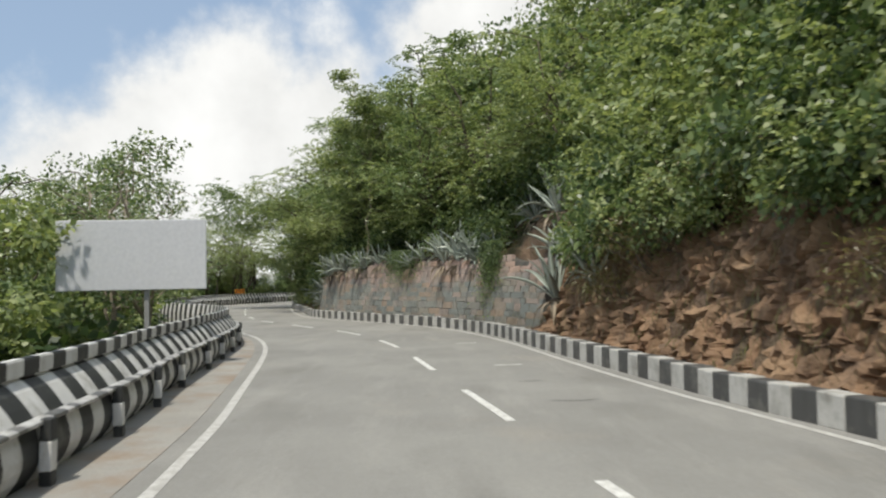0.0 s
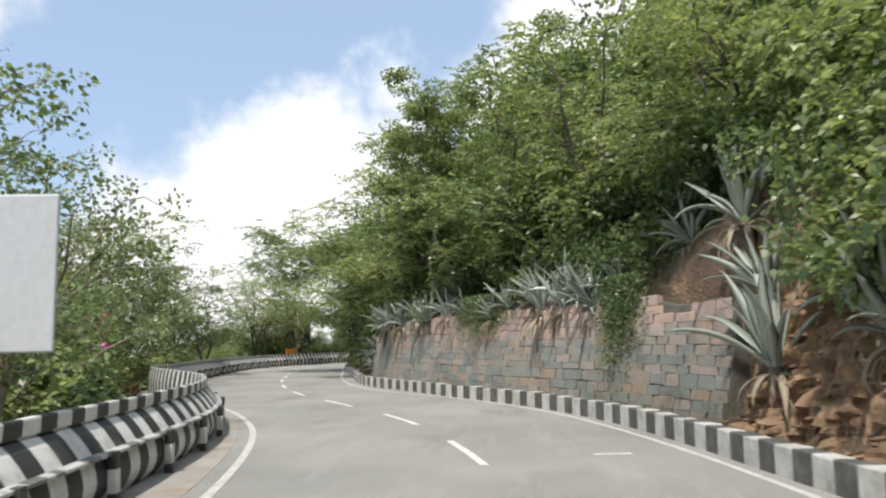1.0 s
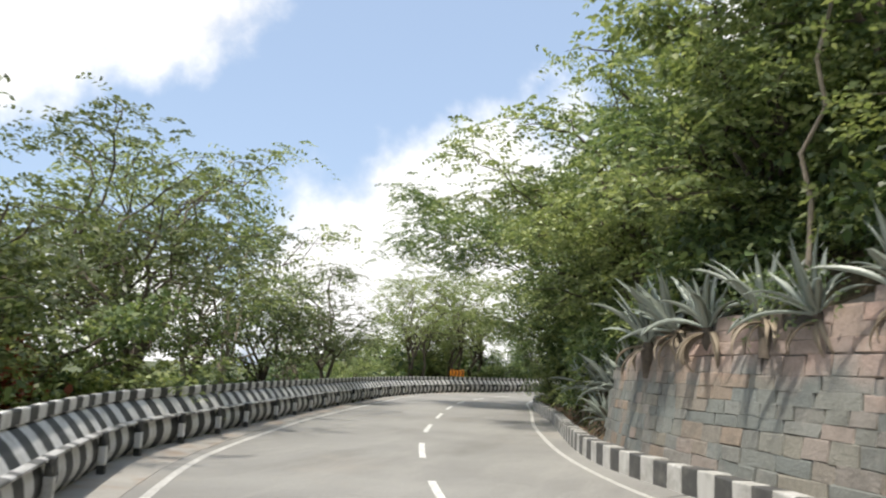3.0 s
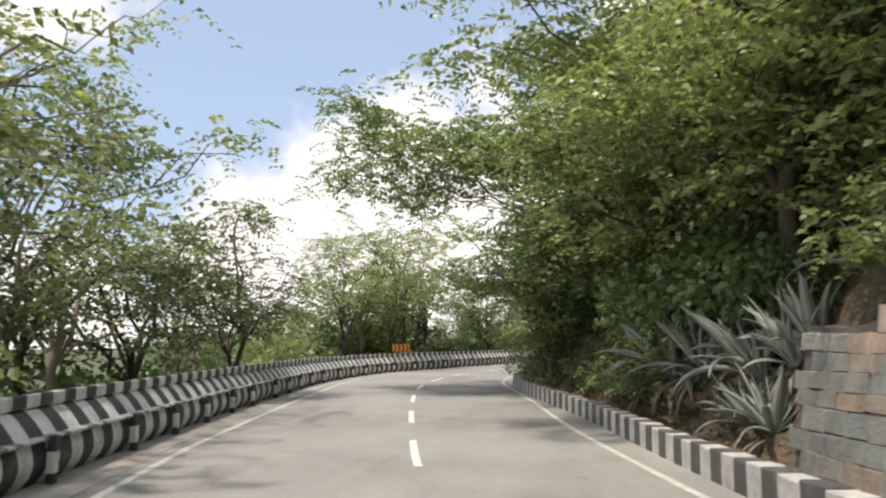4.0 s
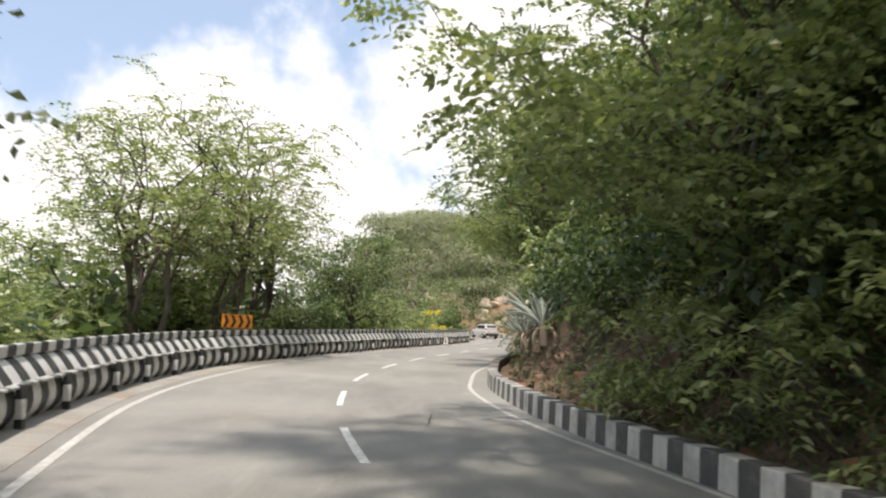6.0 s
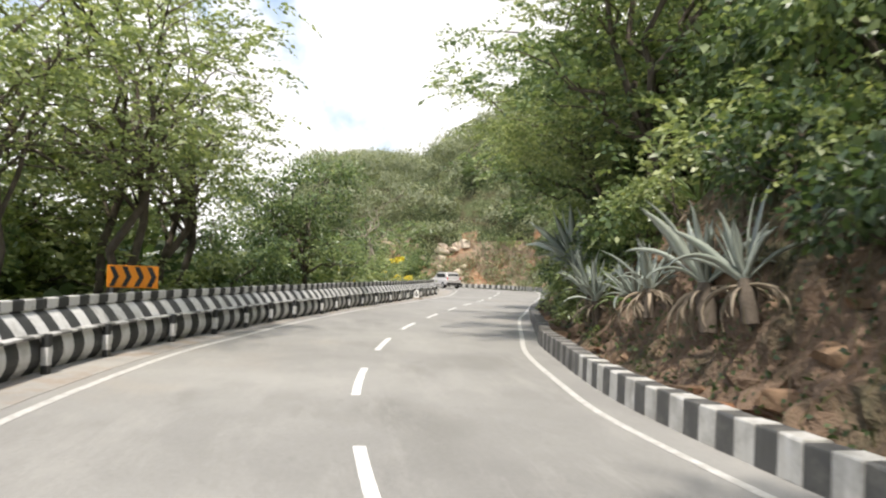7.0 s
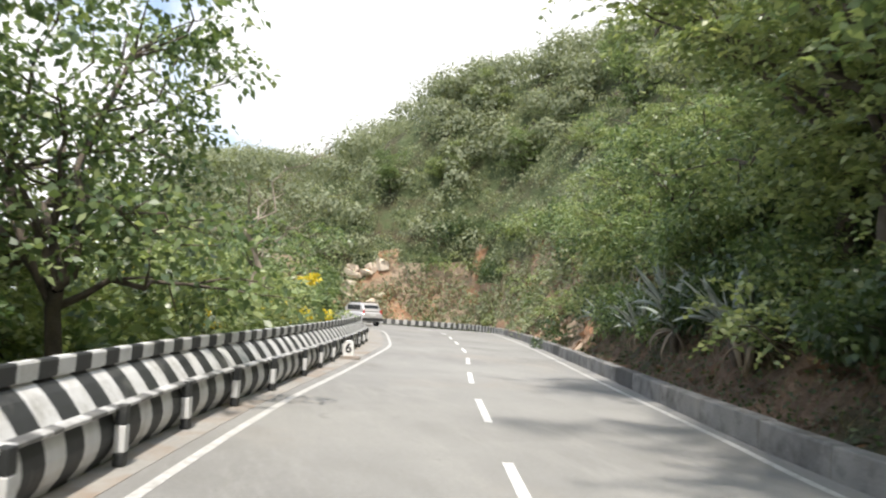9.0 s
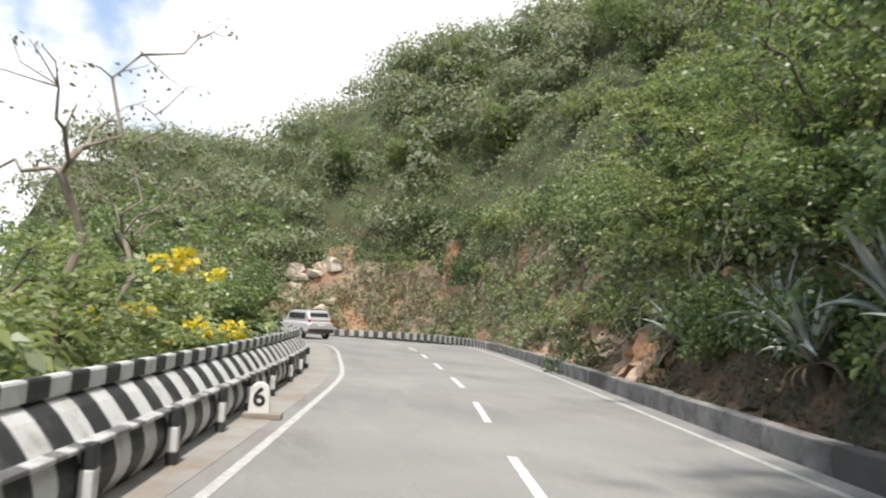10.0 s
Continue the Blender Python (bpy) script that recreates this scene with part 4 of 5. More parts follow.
def plant_hill():
    rng = random.Random(77)
    # rows of trees up the slope: distance behind the kerb, spacing, scale
    for u, gap, lo, hi in ((4.6, 4.4, 0.6, 0.85), (8.2, 4.8, 0.75, 1.05), (12.4, 7.0, 1.1, 1.4), (17.0, 6.0, 1.2, 1.5)):
        s = rng.uniform(0, gap) if u < 15 else 112
        while s < 175:
            i = min(int(s / 0.4), len(kerb_line) - 1)
            y = kerb_line[i][1]
            s += gap * rng.uniform(0.75, 1.25)
            uu = u + rng.uniform(-0.9, 0.9)
            if (u < 6 and (y > 126 or y < 25 or 75 < y < 84)) or (10 < u < 15 and 34 < y < 92):
                continue
            kind = rng.choice(["feather", "feather", "feather_b", "feather_b", "broad", "broad", "dark", "light", "light"])
            if u > 6:
                kind = rng.choice(["feather_far", "feather_far", "light_far", "light_far", "broad_far", "broad_far", "dark_far"])
            if y < 26 and u > 6:
                kind = rng.choice(["light_far", "light_far", "feather_far"])
            size = rng.uniform(lo, hi)
            if u < 6 and 48 < y < 100:
                kind = rng.choice(["dark", "broad", "broad", "feather"])
            if y < 27 and u < 6:
                kind = rng.choice(["light", "feather_b", "feather_b", "feather"])
            if 104 < y < 128 and u > 6:
                size *= 1.22
            if y > 122:
                kind = rng.choice(["light_far", "light_far", "feather_far"])
                size = rng.uniform(0.6, 0.85)
            if 27 < y < 74 and u < 6:
                kind = rng.choice(["light_fine", "light_fine", "feather_fine"] if y < 46 else ["feather_fine", "light_fine", "feather_fine"])
                size = rng.uniform(0.82, 0.98) if y < 50 else rng.uniform(0.8, 1.0)
                uu -= 0.6
                s += 0.3 if y < 50 else 1.0
            elif 27 < y < 74 and u < 9:
                size *= 1.08 if y < 50 else 1.15
            if 76 < y < 106 and u < 9:
                kind = rng.choice(["feather_fine", "light_fine", "light_fine"])
                size = rng.uniform(1.2, 1.45) if kind == "light" else rng.uniform(1.0, 1.2)
                s += 0.8
                if y < 90 and u < 6:
                    size *= 0.72
            p = bank_place(i, uu)
            plant(TREES, kind, (p[0], p[1], p[2] - 0.5), size, rng.uniform(0, 6.28), rng.uniform(0.85, 1.1))
    for u, gap, first, final in ((8.6, 2.4, 10, 62), (11.0, 3.0, 10, 50), (3.5, 1.5, 36, 56), (3.0, 1.4, 64, 80)):
        s = first
        while s < final:
            p = bank_place(min(int(s / 0.4), len(kerb_line) - 1), u + rng.uniform(-0.8, 0.8))
            strew(rng.choice(["light", "light", "green"] if u > 5 else ["green", "dark"]), (p[0], p[1], p[2] - 0.25), rng.uniform(1.6, 2.1) if u > 5 else rng.uniform(0.6, 0.85) if u < 2 else rng.uniform(0.9, 1.2), rng.uniform(0, 6.28))
            s += gap * rng.uniform(0.7, 1.3)
    # shrubs along the brow of the cut and up between the trees
    for u, gap, lo, hi in ((2.7, 1.6, 0.6, 1.0), (4.4, 1.9, 0.95, 1.35), (6.4, 2.5, 1.1, 1.6), (5.4, 1.7, 1.3, 1.7), (1.35, 1.15, 0.45, 0.75)):
        s = rng.uniform(0, gap)
        while s < (170 if u < 5 else 80 if u > 6 else 36):
            i = min(int(s / 0.4), len(kerb_line) - 1)
            y = kerb_line[i][1]
            s += gap * rng.uniform(0.7, 1.3)
            uu = u + rng.uniform(-0.4, 0.5)
            if u < 2 and not (y > 124 and rng.random() < 0.55):
                continue
            if (18.5 < y < 25 and u < 3) or (26.5 < y < 30 and u < 3):
                continue
            if u == 5.4:
                p = bank_place(i, uu)
                strew(rng.choice(["light", "light", "green"]), (p[0], p[1], p[2] - 0.25), rng.uniform(lo, hi), rng.uniform(0, 6.28))
                continue
            if 24 < y < 47:
                uu += 0.5
            if y < 23 and u < 3:
                uu -= 0.1
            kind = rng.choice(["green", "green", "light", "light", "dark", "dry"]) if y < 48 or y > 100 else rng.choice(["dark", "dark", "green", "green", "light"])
            if u > 3 and kind == "dry":
                kind = "light"
            p = bank_place(i, uu)
            (strew if u > 6 or y > 112 else functools.partial(plant, BUSHES))(kind, (p[0], p[1], p[2] - 0.25), rng.uniform(lo, hi), rng.uniform(0, 6.28))


plant_hill()
for kind, x, y, z, size in (('reach', -9.0, 63.6, 2.9, 1.0), ('lean', -10.3, 67.4, 0.8, 0.95), ('lean', -10.1, 88.4, 2.8, 0.75), ('feather_fine', -9.7, 64.4, 2.4, 1.05), ('feather_fine', -9.6, 61.8, 2.4, 0.95), ('slender', -4.1, 41.7, 5.2, 1.0), ('feather_fine', -2.4, 113.6, 2.6, 0.8), ('light_fine', -0.4, 118.8, 2.8, 0.75), ('feather_fine', 1.2, 123.6, 2.8, 0.8), ('broad', -4.2, 108.6, 2.6, 0.9), ('lean', -6.9, 54.0, 2.6, 0.95), ('light_fine', -6.9, 51.6, 2.6, 1.05), ('feather_fine', -9.0, 59.4, 2.2, 0.9), ('feather_fine', -11.8, 68.6, 1.8, 0.85), ('light_fine', -6.8, 100.8, 3.4, 1.0), ('light', -4.0, 45.8, 5.8, 1.15), ('light_fine', -8.3, 57.2, 2.6, 1.0), ('feather_fine', -10.7, 85.4, 3.0, 1.15), ('feather_fine', -8.3, 95.6, 2.4, 1.2), ('light_fine', -6.2, 102.4, 3.2, 1.05), ('light_fine', -4.4, 44.6, 3.8, 0.75), ('feather_fine', -0.1, 37.4, 3.8, 0.85)):
    plant(TREES, kind, (x, y, z - 0.6), size, 0.0 if kind == 'reach' or y in (67.4, 88.4) else 0.87 if kind == 'lean' else y * 0.37)
for x, y, size in ((-11.3, 65.6, 0.85), (-11.7, 69.4, 0.85), (-10.6, 85.6, 0.8), (-10.2, 88.4, 0.9), (-9.8, 90.6, 0.8), (-7.6, 54.8, 0.8), (-8.0, 57.8, 0.8)):
    plant(BUSHES, 'tall', (x, y, 0.2), size, y)
for kind, x, y, z, size in (('green', -8.6, 55.4, 0.6, 0.65), ('light', -9.3, 57.8, 0.6, 0.6), ('green', -9.6, 59.8, 0.6, 0.58), ('green', -10.3, 62.4, 0.6, 0.58), ('dark', -11.0, 65.0, 0.7, 0.55)):
    plant(BUSHES, kind, (x, y, z), size, y)
rng_bank = random.Random(12)
for k in range(26):
    y = 90 + 1.35 * k + rng_bank.uniform(-0.5, 0.5)
    p = bank_place(kerb_at(y), rng_bank.uniform(2.0, 2.9))
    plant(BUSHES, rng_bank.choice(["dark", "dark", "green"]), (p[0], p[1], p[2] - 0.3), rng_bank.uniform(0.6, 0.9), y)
rng_dry = random.Random(6)
for _ in range(96):
    u = rng_dry.uniform(2.3, 7.5)
    y = rng_dry.uniform(4, 23.2 if u < 4.5 else 26.0)
    p = bank_place(kerb_at(y), u)
    plant(BUSHES, rng_dry.choice(["green", "light", "light", "green", "dark"]), (p[0], p[1], p[2] - 0.35), rng_dry.uniform(0.55, 0.85) + 0.06 * u, rng_dry.uniform(0, 6.28), rng_dry.uniform(0.9, 1.3))
for _ in range(28):
    y, u = rng_dry.uniform(5, 23), rng_dry.uniform(1.7, 4.4)
    p = bank_place(kerb_at(y), u)
    plant(BUSHES, rng_dry.choice(["dry", "dry", "light"]), (p[0], p[1], p[2] - 0.3), rng_dry.uniform(0.6, 1.1), rng_dry.uniform(0, 6.28))


def plant_valley():
    rng = random.Random(31)

    RADIUS = {"feather": 3.0, "feather_b": 3.1, "broad": 2.9, "dark": 3.0, "light": 2.8, "airy": 3.6, "sparse": 2.2, "bare": 0.4, "yellow": 2.4, "fine": 2.7, "round": 3.7}

    def put(table, kind, x, y, top, natural, near=False, turn=None):
        """Stands on the valley ground clear of the barrier, scaled so that its top reaches the given height over the road."""
        for _ in range(4):
            zs, i, d = valley_height(np.array([[x, y]]))
            z = float(zs[0])
            size = (top - z) / natural
            need = (RADIUS[kind] if table is TREES else 2.9 if kind == "tall" else 2.1) * size * 0.95 + (0.9 if table is TREES else 1.1)
            if near or d[0] >= need:
                break
            n_ = normals(barrier_line)[i[0]]
            x, y = x - n_[0] * (need - d[0]), y - n_[1] * (need - d[0])
        slim = 0.5 if kind == "magenta" else 1.0
        plant(table, kind, (x, y, z - 0.2), size * slim, rng.uniform(0, 6.28) if turn is None else turn, 1 / slim)

    H = {"feather": 7.5, "feather_b": 7.0, "broad": 7.5, "dark": 7.5, "light": 6.5, "airy": 10.0, "sparse": 7.0, "bare": 8.0, "yellow": 5.0, "fine": 7.0, "round": 8.3}
    for kind, x, y, top in (
            ("feather", -9.6, 9.6, 5.0), ("light", -11.2, 14.5, 5.2), ("broad", -9.0, 3.0, 4.8), ("feather", -11.8, 20.0, 5.2), ("sparse", -8.4, 19.6, 5.8),
            ("feather_b", -10.8, 23.4, 4.0), ("broad", -13.5, 24.0, 4.6), ("sparse", -9.2, 25.8, 6.0), ("feather", -14.0, 29.5, 4.2), ("broad", -14.6, 18.0, 5.0),
            ("feather_b", -16.5, 33.0, 4.6), ("fine", -18.0, 37.5, 6.6), ("airy", -21.0, 37.0, 7.6), ("yellow", -14.9, 38.6, 5.2), ("feather_b", -17.6, 44.0, 5.4), ("broad", -19.0, 41.0, 5.2),
            ("airy", -22.4, 50.6, 10.0), ("fine", -20.2, 45.6, 8.6), ("sparse", -22.2, 53.5, 7.5), ("fine", -21.9, 60.6, 6.6), ("fine", -23.6, 56.0, 7.6), ("sparse", -25.5, 63.0, 6.4),
            ("light", -24.6, 67.0, 2.8), ("feather_b", -26.0, 71.5, 3.2), ("feather_b", -26.4, 77.0, 3.8), ("airy", -25.2, 84.5, 9.0), ("airy", -24.7, 86.6, 9.8), ("airy", -25.0, 92.6, 10.2),
            ("feather_b", -28.5, 88.0, 8.0), ("round", -19.9, 104.6, 6.8), ("feather_b", -27.8, 90.0, 6.4), ("light", -25.5, 95.0, 5.6), ("broad", -23.2, 98.0, 4.8), ("dark", -23.4, 101.4, 4.4), ("broad", -24.0, 100.5, 5.2), ("feather_b", -23.0, 106.5, 4.4),
            ("bare", -16.7, 115.5, 8.2), ("yellow", -18.0, 113.6, 4.0), ("yellow", -17.3, 117.2, 4.2), ("yellow", -16.5, 121.2, 4.4), ("feather_b", -27.5, 90.0, 5.4), ("light", -27.0, 95.0, 5.0), ("feather_b", -29.0, 83.0, 4.4), ("feather_b", -31.0, 78.0, 4.0), ("broad", -28.0, 84.0, 4.6), ("broad", -26.8, 91.0, 4.8), ("feather", -27.0, 74.0, 3.2), ("dark", -18.6, 112.0, 2.4), ("bare", -15.7, 121.5, 7.8), ("feather_b", -19.5, 121.0, 3.6),
            ("broad", -15.6, 124.8, 5.0), ("broad", -15.6, 129.4, 5.8), ("feather", -15.0, 135.0, 6.6), ("broad", -16.2, 139.5, 6.8), ("broad", -18.5, 134.0, 6.0), ("feather", -20.5, 127.0, 4.6)):
        put(TREES, kind, x, y, top, H[kind], kind in ("fine", "airy", "bare", "round") or (kind == "yellow" and y > 110))
    for kind, x, y, top, nat in (
            ("green", -25.5, 80.0, 2.4, 1.8), ("dark", -26.0, 84.0, 2.6, 1.8), ("green", -26.2, 88.0, 2.8, 1.8), ("dark", -25.6, 92.0, 2.8, 1.8), ("green", -24.5, 96.0, 2.4, 1.8), ("dark", -25.2, 76.0, 2.2, 1.8), ("green", -24.8, 71.0, 1.9, 1.8),
            ("magenta", -16.4, 36.4, 4.6, 2.6), ("magenta", -15.6, 34.4, 4.2, 2.6), ("rust", -16.6, 40.6, 2.0, 2.4), ("rust", -18.0, 41.8, 2.2, 2.4), ("tall", -20.9, 108.6, 5.2, 4.2), ("tall", -20.6, 112.6, 5.0, 4.2), ("tall", -18.0, 110.2, 3.8, 4.2),
            ("tall", -19.4, 111.0, 4.4, 4.2), ("tall", -17.6, 113.0, 3.2, 4.2)):
        put(BUSHES, kind, x, y, top, nat, kind == "magenta" or (kind == "tall" and top >= 5.0))
    # hedge of shrubs just behind the barrier
    s = 2.0
    while s < len(barrier_line) * 0.4 - 5:
        i = int(s / 0.4)
        s += rng.uniform(1.6, 2.6)
        v = rng.uniform(2.2, 4.4)
        x, y = barrier_line[i] - normals(barrier_line)[i] * v
        top = rng.uniform(0.7, 1.5)
        kind = rng.choice(["green", "light", "dark", "green", "light", "dry"])
        if 80.5 < y < 88:
            continue
        put(BUSHES, kind, float(x), float(y), top, 1.8)


plant_valley()


def build_far_woods():
    """The wooded hill beyond the near rows, too far to count its trees."""
    rng = np.random.default_rng(9)
    tips, big = [], []
    for i in range(0, len(kerb_line), 3):
        far = ease((i * 0.4 - 166) / 16)
        u = 16.0 if i * 0.4 < 166 else 5.0
        while u < 125:
            if kerb_line[i][1] > 60 or u < 60:
                j = min(max(int(i + rng.normal(0, 8)), 0), len(kerb_line) - 1)
                uu = u + rng.uniform(-2, 2)
                if rng.uniform() < (0.16 if i * 0.4 < 112 else 0.8):
                    tips.append(bank_place(j, uu))
            u += 3.6 + u * 0.02
    for _ in range(320):
        tips.append(bank_place(int(rng.uniform(285, 395)), rng.uniform(9, 62)))
    for _ in range(760):
        tips.append(bank_place(int(rng.uniform(325, 388)), 8 + 105 * math.sqrt(rng.uniform())))
    for _ in range(2600):
        p = bank_place(int(rng.uniform(330, 460)), rng.uniform(8, 60))
        if 3 < p[0] < 28 and 152 < p[1] < 176 and p[2] < 27:
            tips.append(p - [0, 0, 0.4])
    tips = np.array(tips)
    n = len(tips)
    rad = rng.uniform(1.7, 3.3, n)
    # each crown is a lumpy dome of leaves lying about its shell
    per = 165
    which = np.repeat(np.arange(n), per)
    d = rng.normal(0, 1, (len(which), 3))
    d /= np.linalg.norm(d, axis=1)[:, None]
    d[:, 2] = np.where(d[:, 2] < -0.25, -d[:, 2], d[:, 2])
    az, ph = np.arctan2(d[:, 1], d[:, 0]), rng.uniform(0, 6.28, n)[which]
    lump = 0.84 + 0.13 * np.sin(3 * az + ph) * np.sqrt(1 - d[:, 2] ** 2) + 0.12 * np.sin(5 * d[:, 2] + 2 * az + 2 * ph)
    p = tips[which] + [0, 0, 1.0] * (rad[which] * 0.75)[:, None] + d * (rad[which] * lump * rng.uniform(0.8, 1.06, len(which)))[:, None] * [1, 1, 0.85]
    vec = np.cross(d, rng.normal(0, 1, d.shape)) + 0.35 * rng.normal(0, 1, d.shape)
    vec /= np.linalg.norm(vec, axis=1)[:, None] + 1e-9
    w = np.cross(vec, d + 0.4 * rng.normal(0, 1, d.shape))
    w /= np.linalg.norm(w, axis=1)[:, None] + 1e-9
    ln = rng.uniform(0.26, 0.55, len(which))[:, None]
    q = np.stack([p - vec * ln * 0.5, p + w * ln * 0.24 + d * 0.04, p + vec * ln * 0.5, p - w * ln * 0.24 + d * 0.04], 1)
    # the far crowns wear the leaf colour with haze painted in
    tagged(new("far_woods", quads_mesh("far_woods", q, [LEAF_HAZED])), "dense green woodland covering the far hillside, paled for haze", "woodland", kind="stuff")
    return n


build_far_woods()


def build_far_scrub():
    """Bushes over the slope round the last bend, haze painted into their pale leaves."""
    rng = np.random.default_rng(33)
    tips = []
    for _ in range(1400):
        i = int(rng.uniform(318, len(kerb_line) - 4))
        u = (3.4 if i < 372 else 1.8) + 30 * rng.uniform() ** 1.6
        tips.append(bank_place(i, u) + [0, 0, rng.uniform(0.1, 1.3)])
    for _ in range(120):
        i = int(rng.uniform(336, len(kerb_line) - 4))
        tips.append(bank_place(i, rng.uniform(2.3, 4.6)) + [0, 0, rng.uniform(-0.4, 0.7)])
    for _ in range(260):
        i = int(rng.uniform(366, len(kerb_line) - 4))
        tips.append(bank_place(i, rng.uniform(0.8, 3.4)) + [0, 0, rng.uniform(-0.1, 0.5)])
    q = scatter_leaves(rng, np.array(tips), 56, 1.1, 0.26, 0.1, 0.8)
    tagged(new("far_scrub", quads_mesh("far_scrub", q, [LEAF_HAZED])), "green scrub on the slope round the bend, paled for haze", "scrub", kind="stuff")


build_far_scrub()
build_strewn()


# ---- masonry retaining wall ----
WALL_FROM, WALL_TO = 25.4, 48.3
kerb_run = np.concatenate([[0], np.cumsum(np.linalg.norm(np.diff(kerb_line, axis=0), axis=1))])


def wall_foot(y):
    return 1.72 - 0.87 * ease((y - 24) / 9) if y < 34 else 0.85


def wall_point(s, z):
    """A point of the wall's face: distance along the kerb, height."""
    x, y = np.interp(s, kerb_run, kerb_line[:, 0]), np.interp(s, kerb_run, kerb_line[:, 1])
    nx, ny = np.interp(s, kerb_run, kerb_n[:, 0]), np.interp(s, kerb_run, kerb_n[:, 1])
    u = wall_foot(y) + 0.16 * z
    return np.array([x + nx * u, y + ny * u, z]), np.array([nx, ny, 0.0])


def wall_height(s, s0, s1):
    t = (s - s0) / (s1 - s0)
    return 2.55 + 0.45 * math.sin(math.pi * min(1, t * 1.1)) - 0.55 * max(0, t - 0.72) / 0.28 + 0.1 * math.sin(s * 1.7)


def stone_mesh(seed):
    """A unit dressed stone, its front face rough and its edges worn."""
    rng = random.Random(seed)
    bm = bmesh.new()
    box(bm, (1, 1, 1), (0, 0, 0))
    front = [f for f in bm.faces if f.normal.y < -0.5]
    got = bmesh.ops.inset_region(bm, faces=front, thickness=0.07)
    for v in front[0].verts:
        v.co.y -= rng.uniform(0.05, 0.15)
        v.co.x += rng.uniform(-0.04, 0.04)
        v.co.z += rng.uniform(-0.04, 0.04)
    bmesh.ops.poke(bm, faces=front)
    for v in bm.verts:
        v.co.x += rng.uniform(-0.03, 0.03)
        v.co.z += rng.uniform(-0.07, 0.07)
    me = bpy.data.meshes.new("stone")
    bm.to_mesh(me)
    bm.free()
    me.materials.append(WALL_STONE)
    return me


def build_wall():
    s0, s1 = kerb_run[kerb_at(WALL_FROM)], kerb_run[kerb_at(WALL_TO)]
    whole = tagged(new("retaining_wall"), "battered retaining wall of coursed grey and pinkish stone blocks", "retaining wall", kind="structure")
    ss = np.arange(s0, s1 + 0.01, 0.4)
    rows = []
    for s in ss:
        h = wall_height(s, s0, s1) - 0.06
        prof = [(-0.2, -0.06), (h * 0.5, -0.06), (h, -0.06), (h + 0.02, 0.75), (-0.2, 0.9)]
        row = []
        for z, back in prof:
            p, n_ = wall_point(s, z)
            row.append(tuple(p + n_ * back))
        rows.append(row)
    f = grid_faces(len(rows), 5)
    last = (len(rows) - 1) * 5
    f += [(0, 1, 2, 3, 4), tuple(last + k for k in (4, 3, 2, 1, 0))]
    part_of("backing", mesh_from("backing", np.array(rows).reshape(-1, 3), f, [MORTAR]), whole)
    shapes = [stone_mesh(k) for k in range(7)]
    rng = random.Random(3)
    z, course, made, rest = 0.0, 0, 0, ([], [])
    while z < 3.1:
        hgt = rng.uniform(0.19, 0.3)
        s = s0 + rng.uniform(0, 0.3)
        while s < s1 - 0.2:
            w = rng.uniform(0.36, 0.66) if rng.random() < 0.6 else rng.uniform(0.66, 1.05)
            if np.interp(s, kerb_run, kerb_line[:, 1]) > 43:
                w = rng.uniform(0.28, 0.52)
            mid = s + w / 2
            s += w
            if z + hgt > wall_height(mid, s0, s1) + rng.uniform(-0.05, 0.12) or mid > s1:
                continue
            high = z + hgt / 2 + 0.035 * noise.noise(Vector((mid * 0.45, course * 0.35, 2.0)))
            p, n_ = wall_point(mid, high)
            run = wall_point(mid + 0.3, high)[0] - wall_point(mid - 0.3, high)[0]
            a = math.atan2(-run[1], -run[0])
            tilt = math.atan(0.16)
            m = (Matrix.Translation(p) @ Matrix.Rotation(a, 4, "Z") @ Matrix.Rotation(-tilt, 4, "X") @ Matrix.Rotation(rng.uniform(-0.022, 0.022), 4, "Y")
                 @ Matrix.Translation((0, rng.uniform(-0.006, 0.006), rng.uniform(-0.004, 0.004))) @ Matrix.Diagonal((w - rng.uniform(0.0, 0.014), 0.16, hgt * rng.uniform(0.96, 1.03), 1)))
            me = shapes[rng.randrange(7)]
            if p[1] < 40.2 and made < 300:
                part_of("stone", me, whole, m=m)
                made += 1
            else:
                b = len(rest[0])
                rest[0].extend(m @ v.co for v in me.vertices)
                rest[1].extend(tuple(b + i for i in q.vertices) for q in me.polygons)
        z += hgt
        course += 1
    tagged(part_of("far_stones", mesh_from("far_stones", rest[0], rest[1], [WALL_STONE_JOINED]), whole), kind="stuff")


# ---- loose and bedded rock ----
def rock_mesh(seed, material):
    rng = random.Random(seed)
    bm = bmesh.new()
    for _ in range(15):
        v = Vector((rng.gauss(0, 1), rng.gauss(0, 1), rng.gauss(0, 1))).normalized() * rng.uniform(0.8, 1.0)
        bm.verts.new((v.x * 0.55, v.y * 0.5, v.z * 0.5))
    got = bmesh.ops.convex_hull(bm, input=bm.verts)
    junk = [e for e in got["geom_interior"] if isinstance(e, bmesh.types.BMVert)]
    bmesh.ops.delete(bm, geom=junk, context="VERTS")
    me = bpy.data.meshes.new("rock")
    bm.to_mesh(me)
    bm.free()
    me.materials.append(material)
    return me


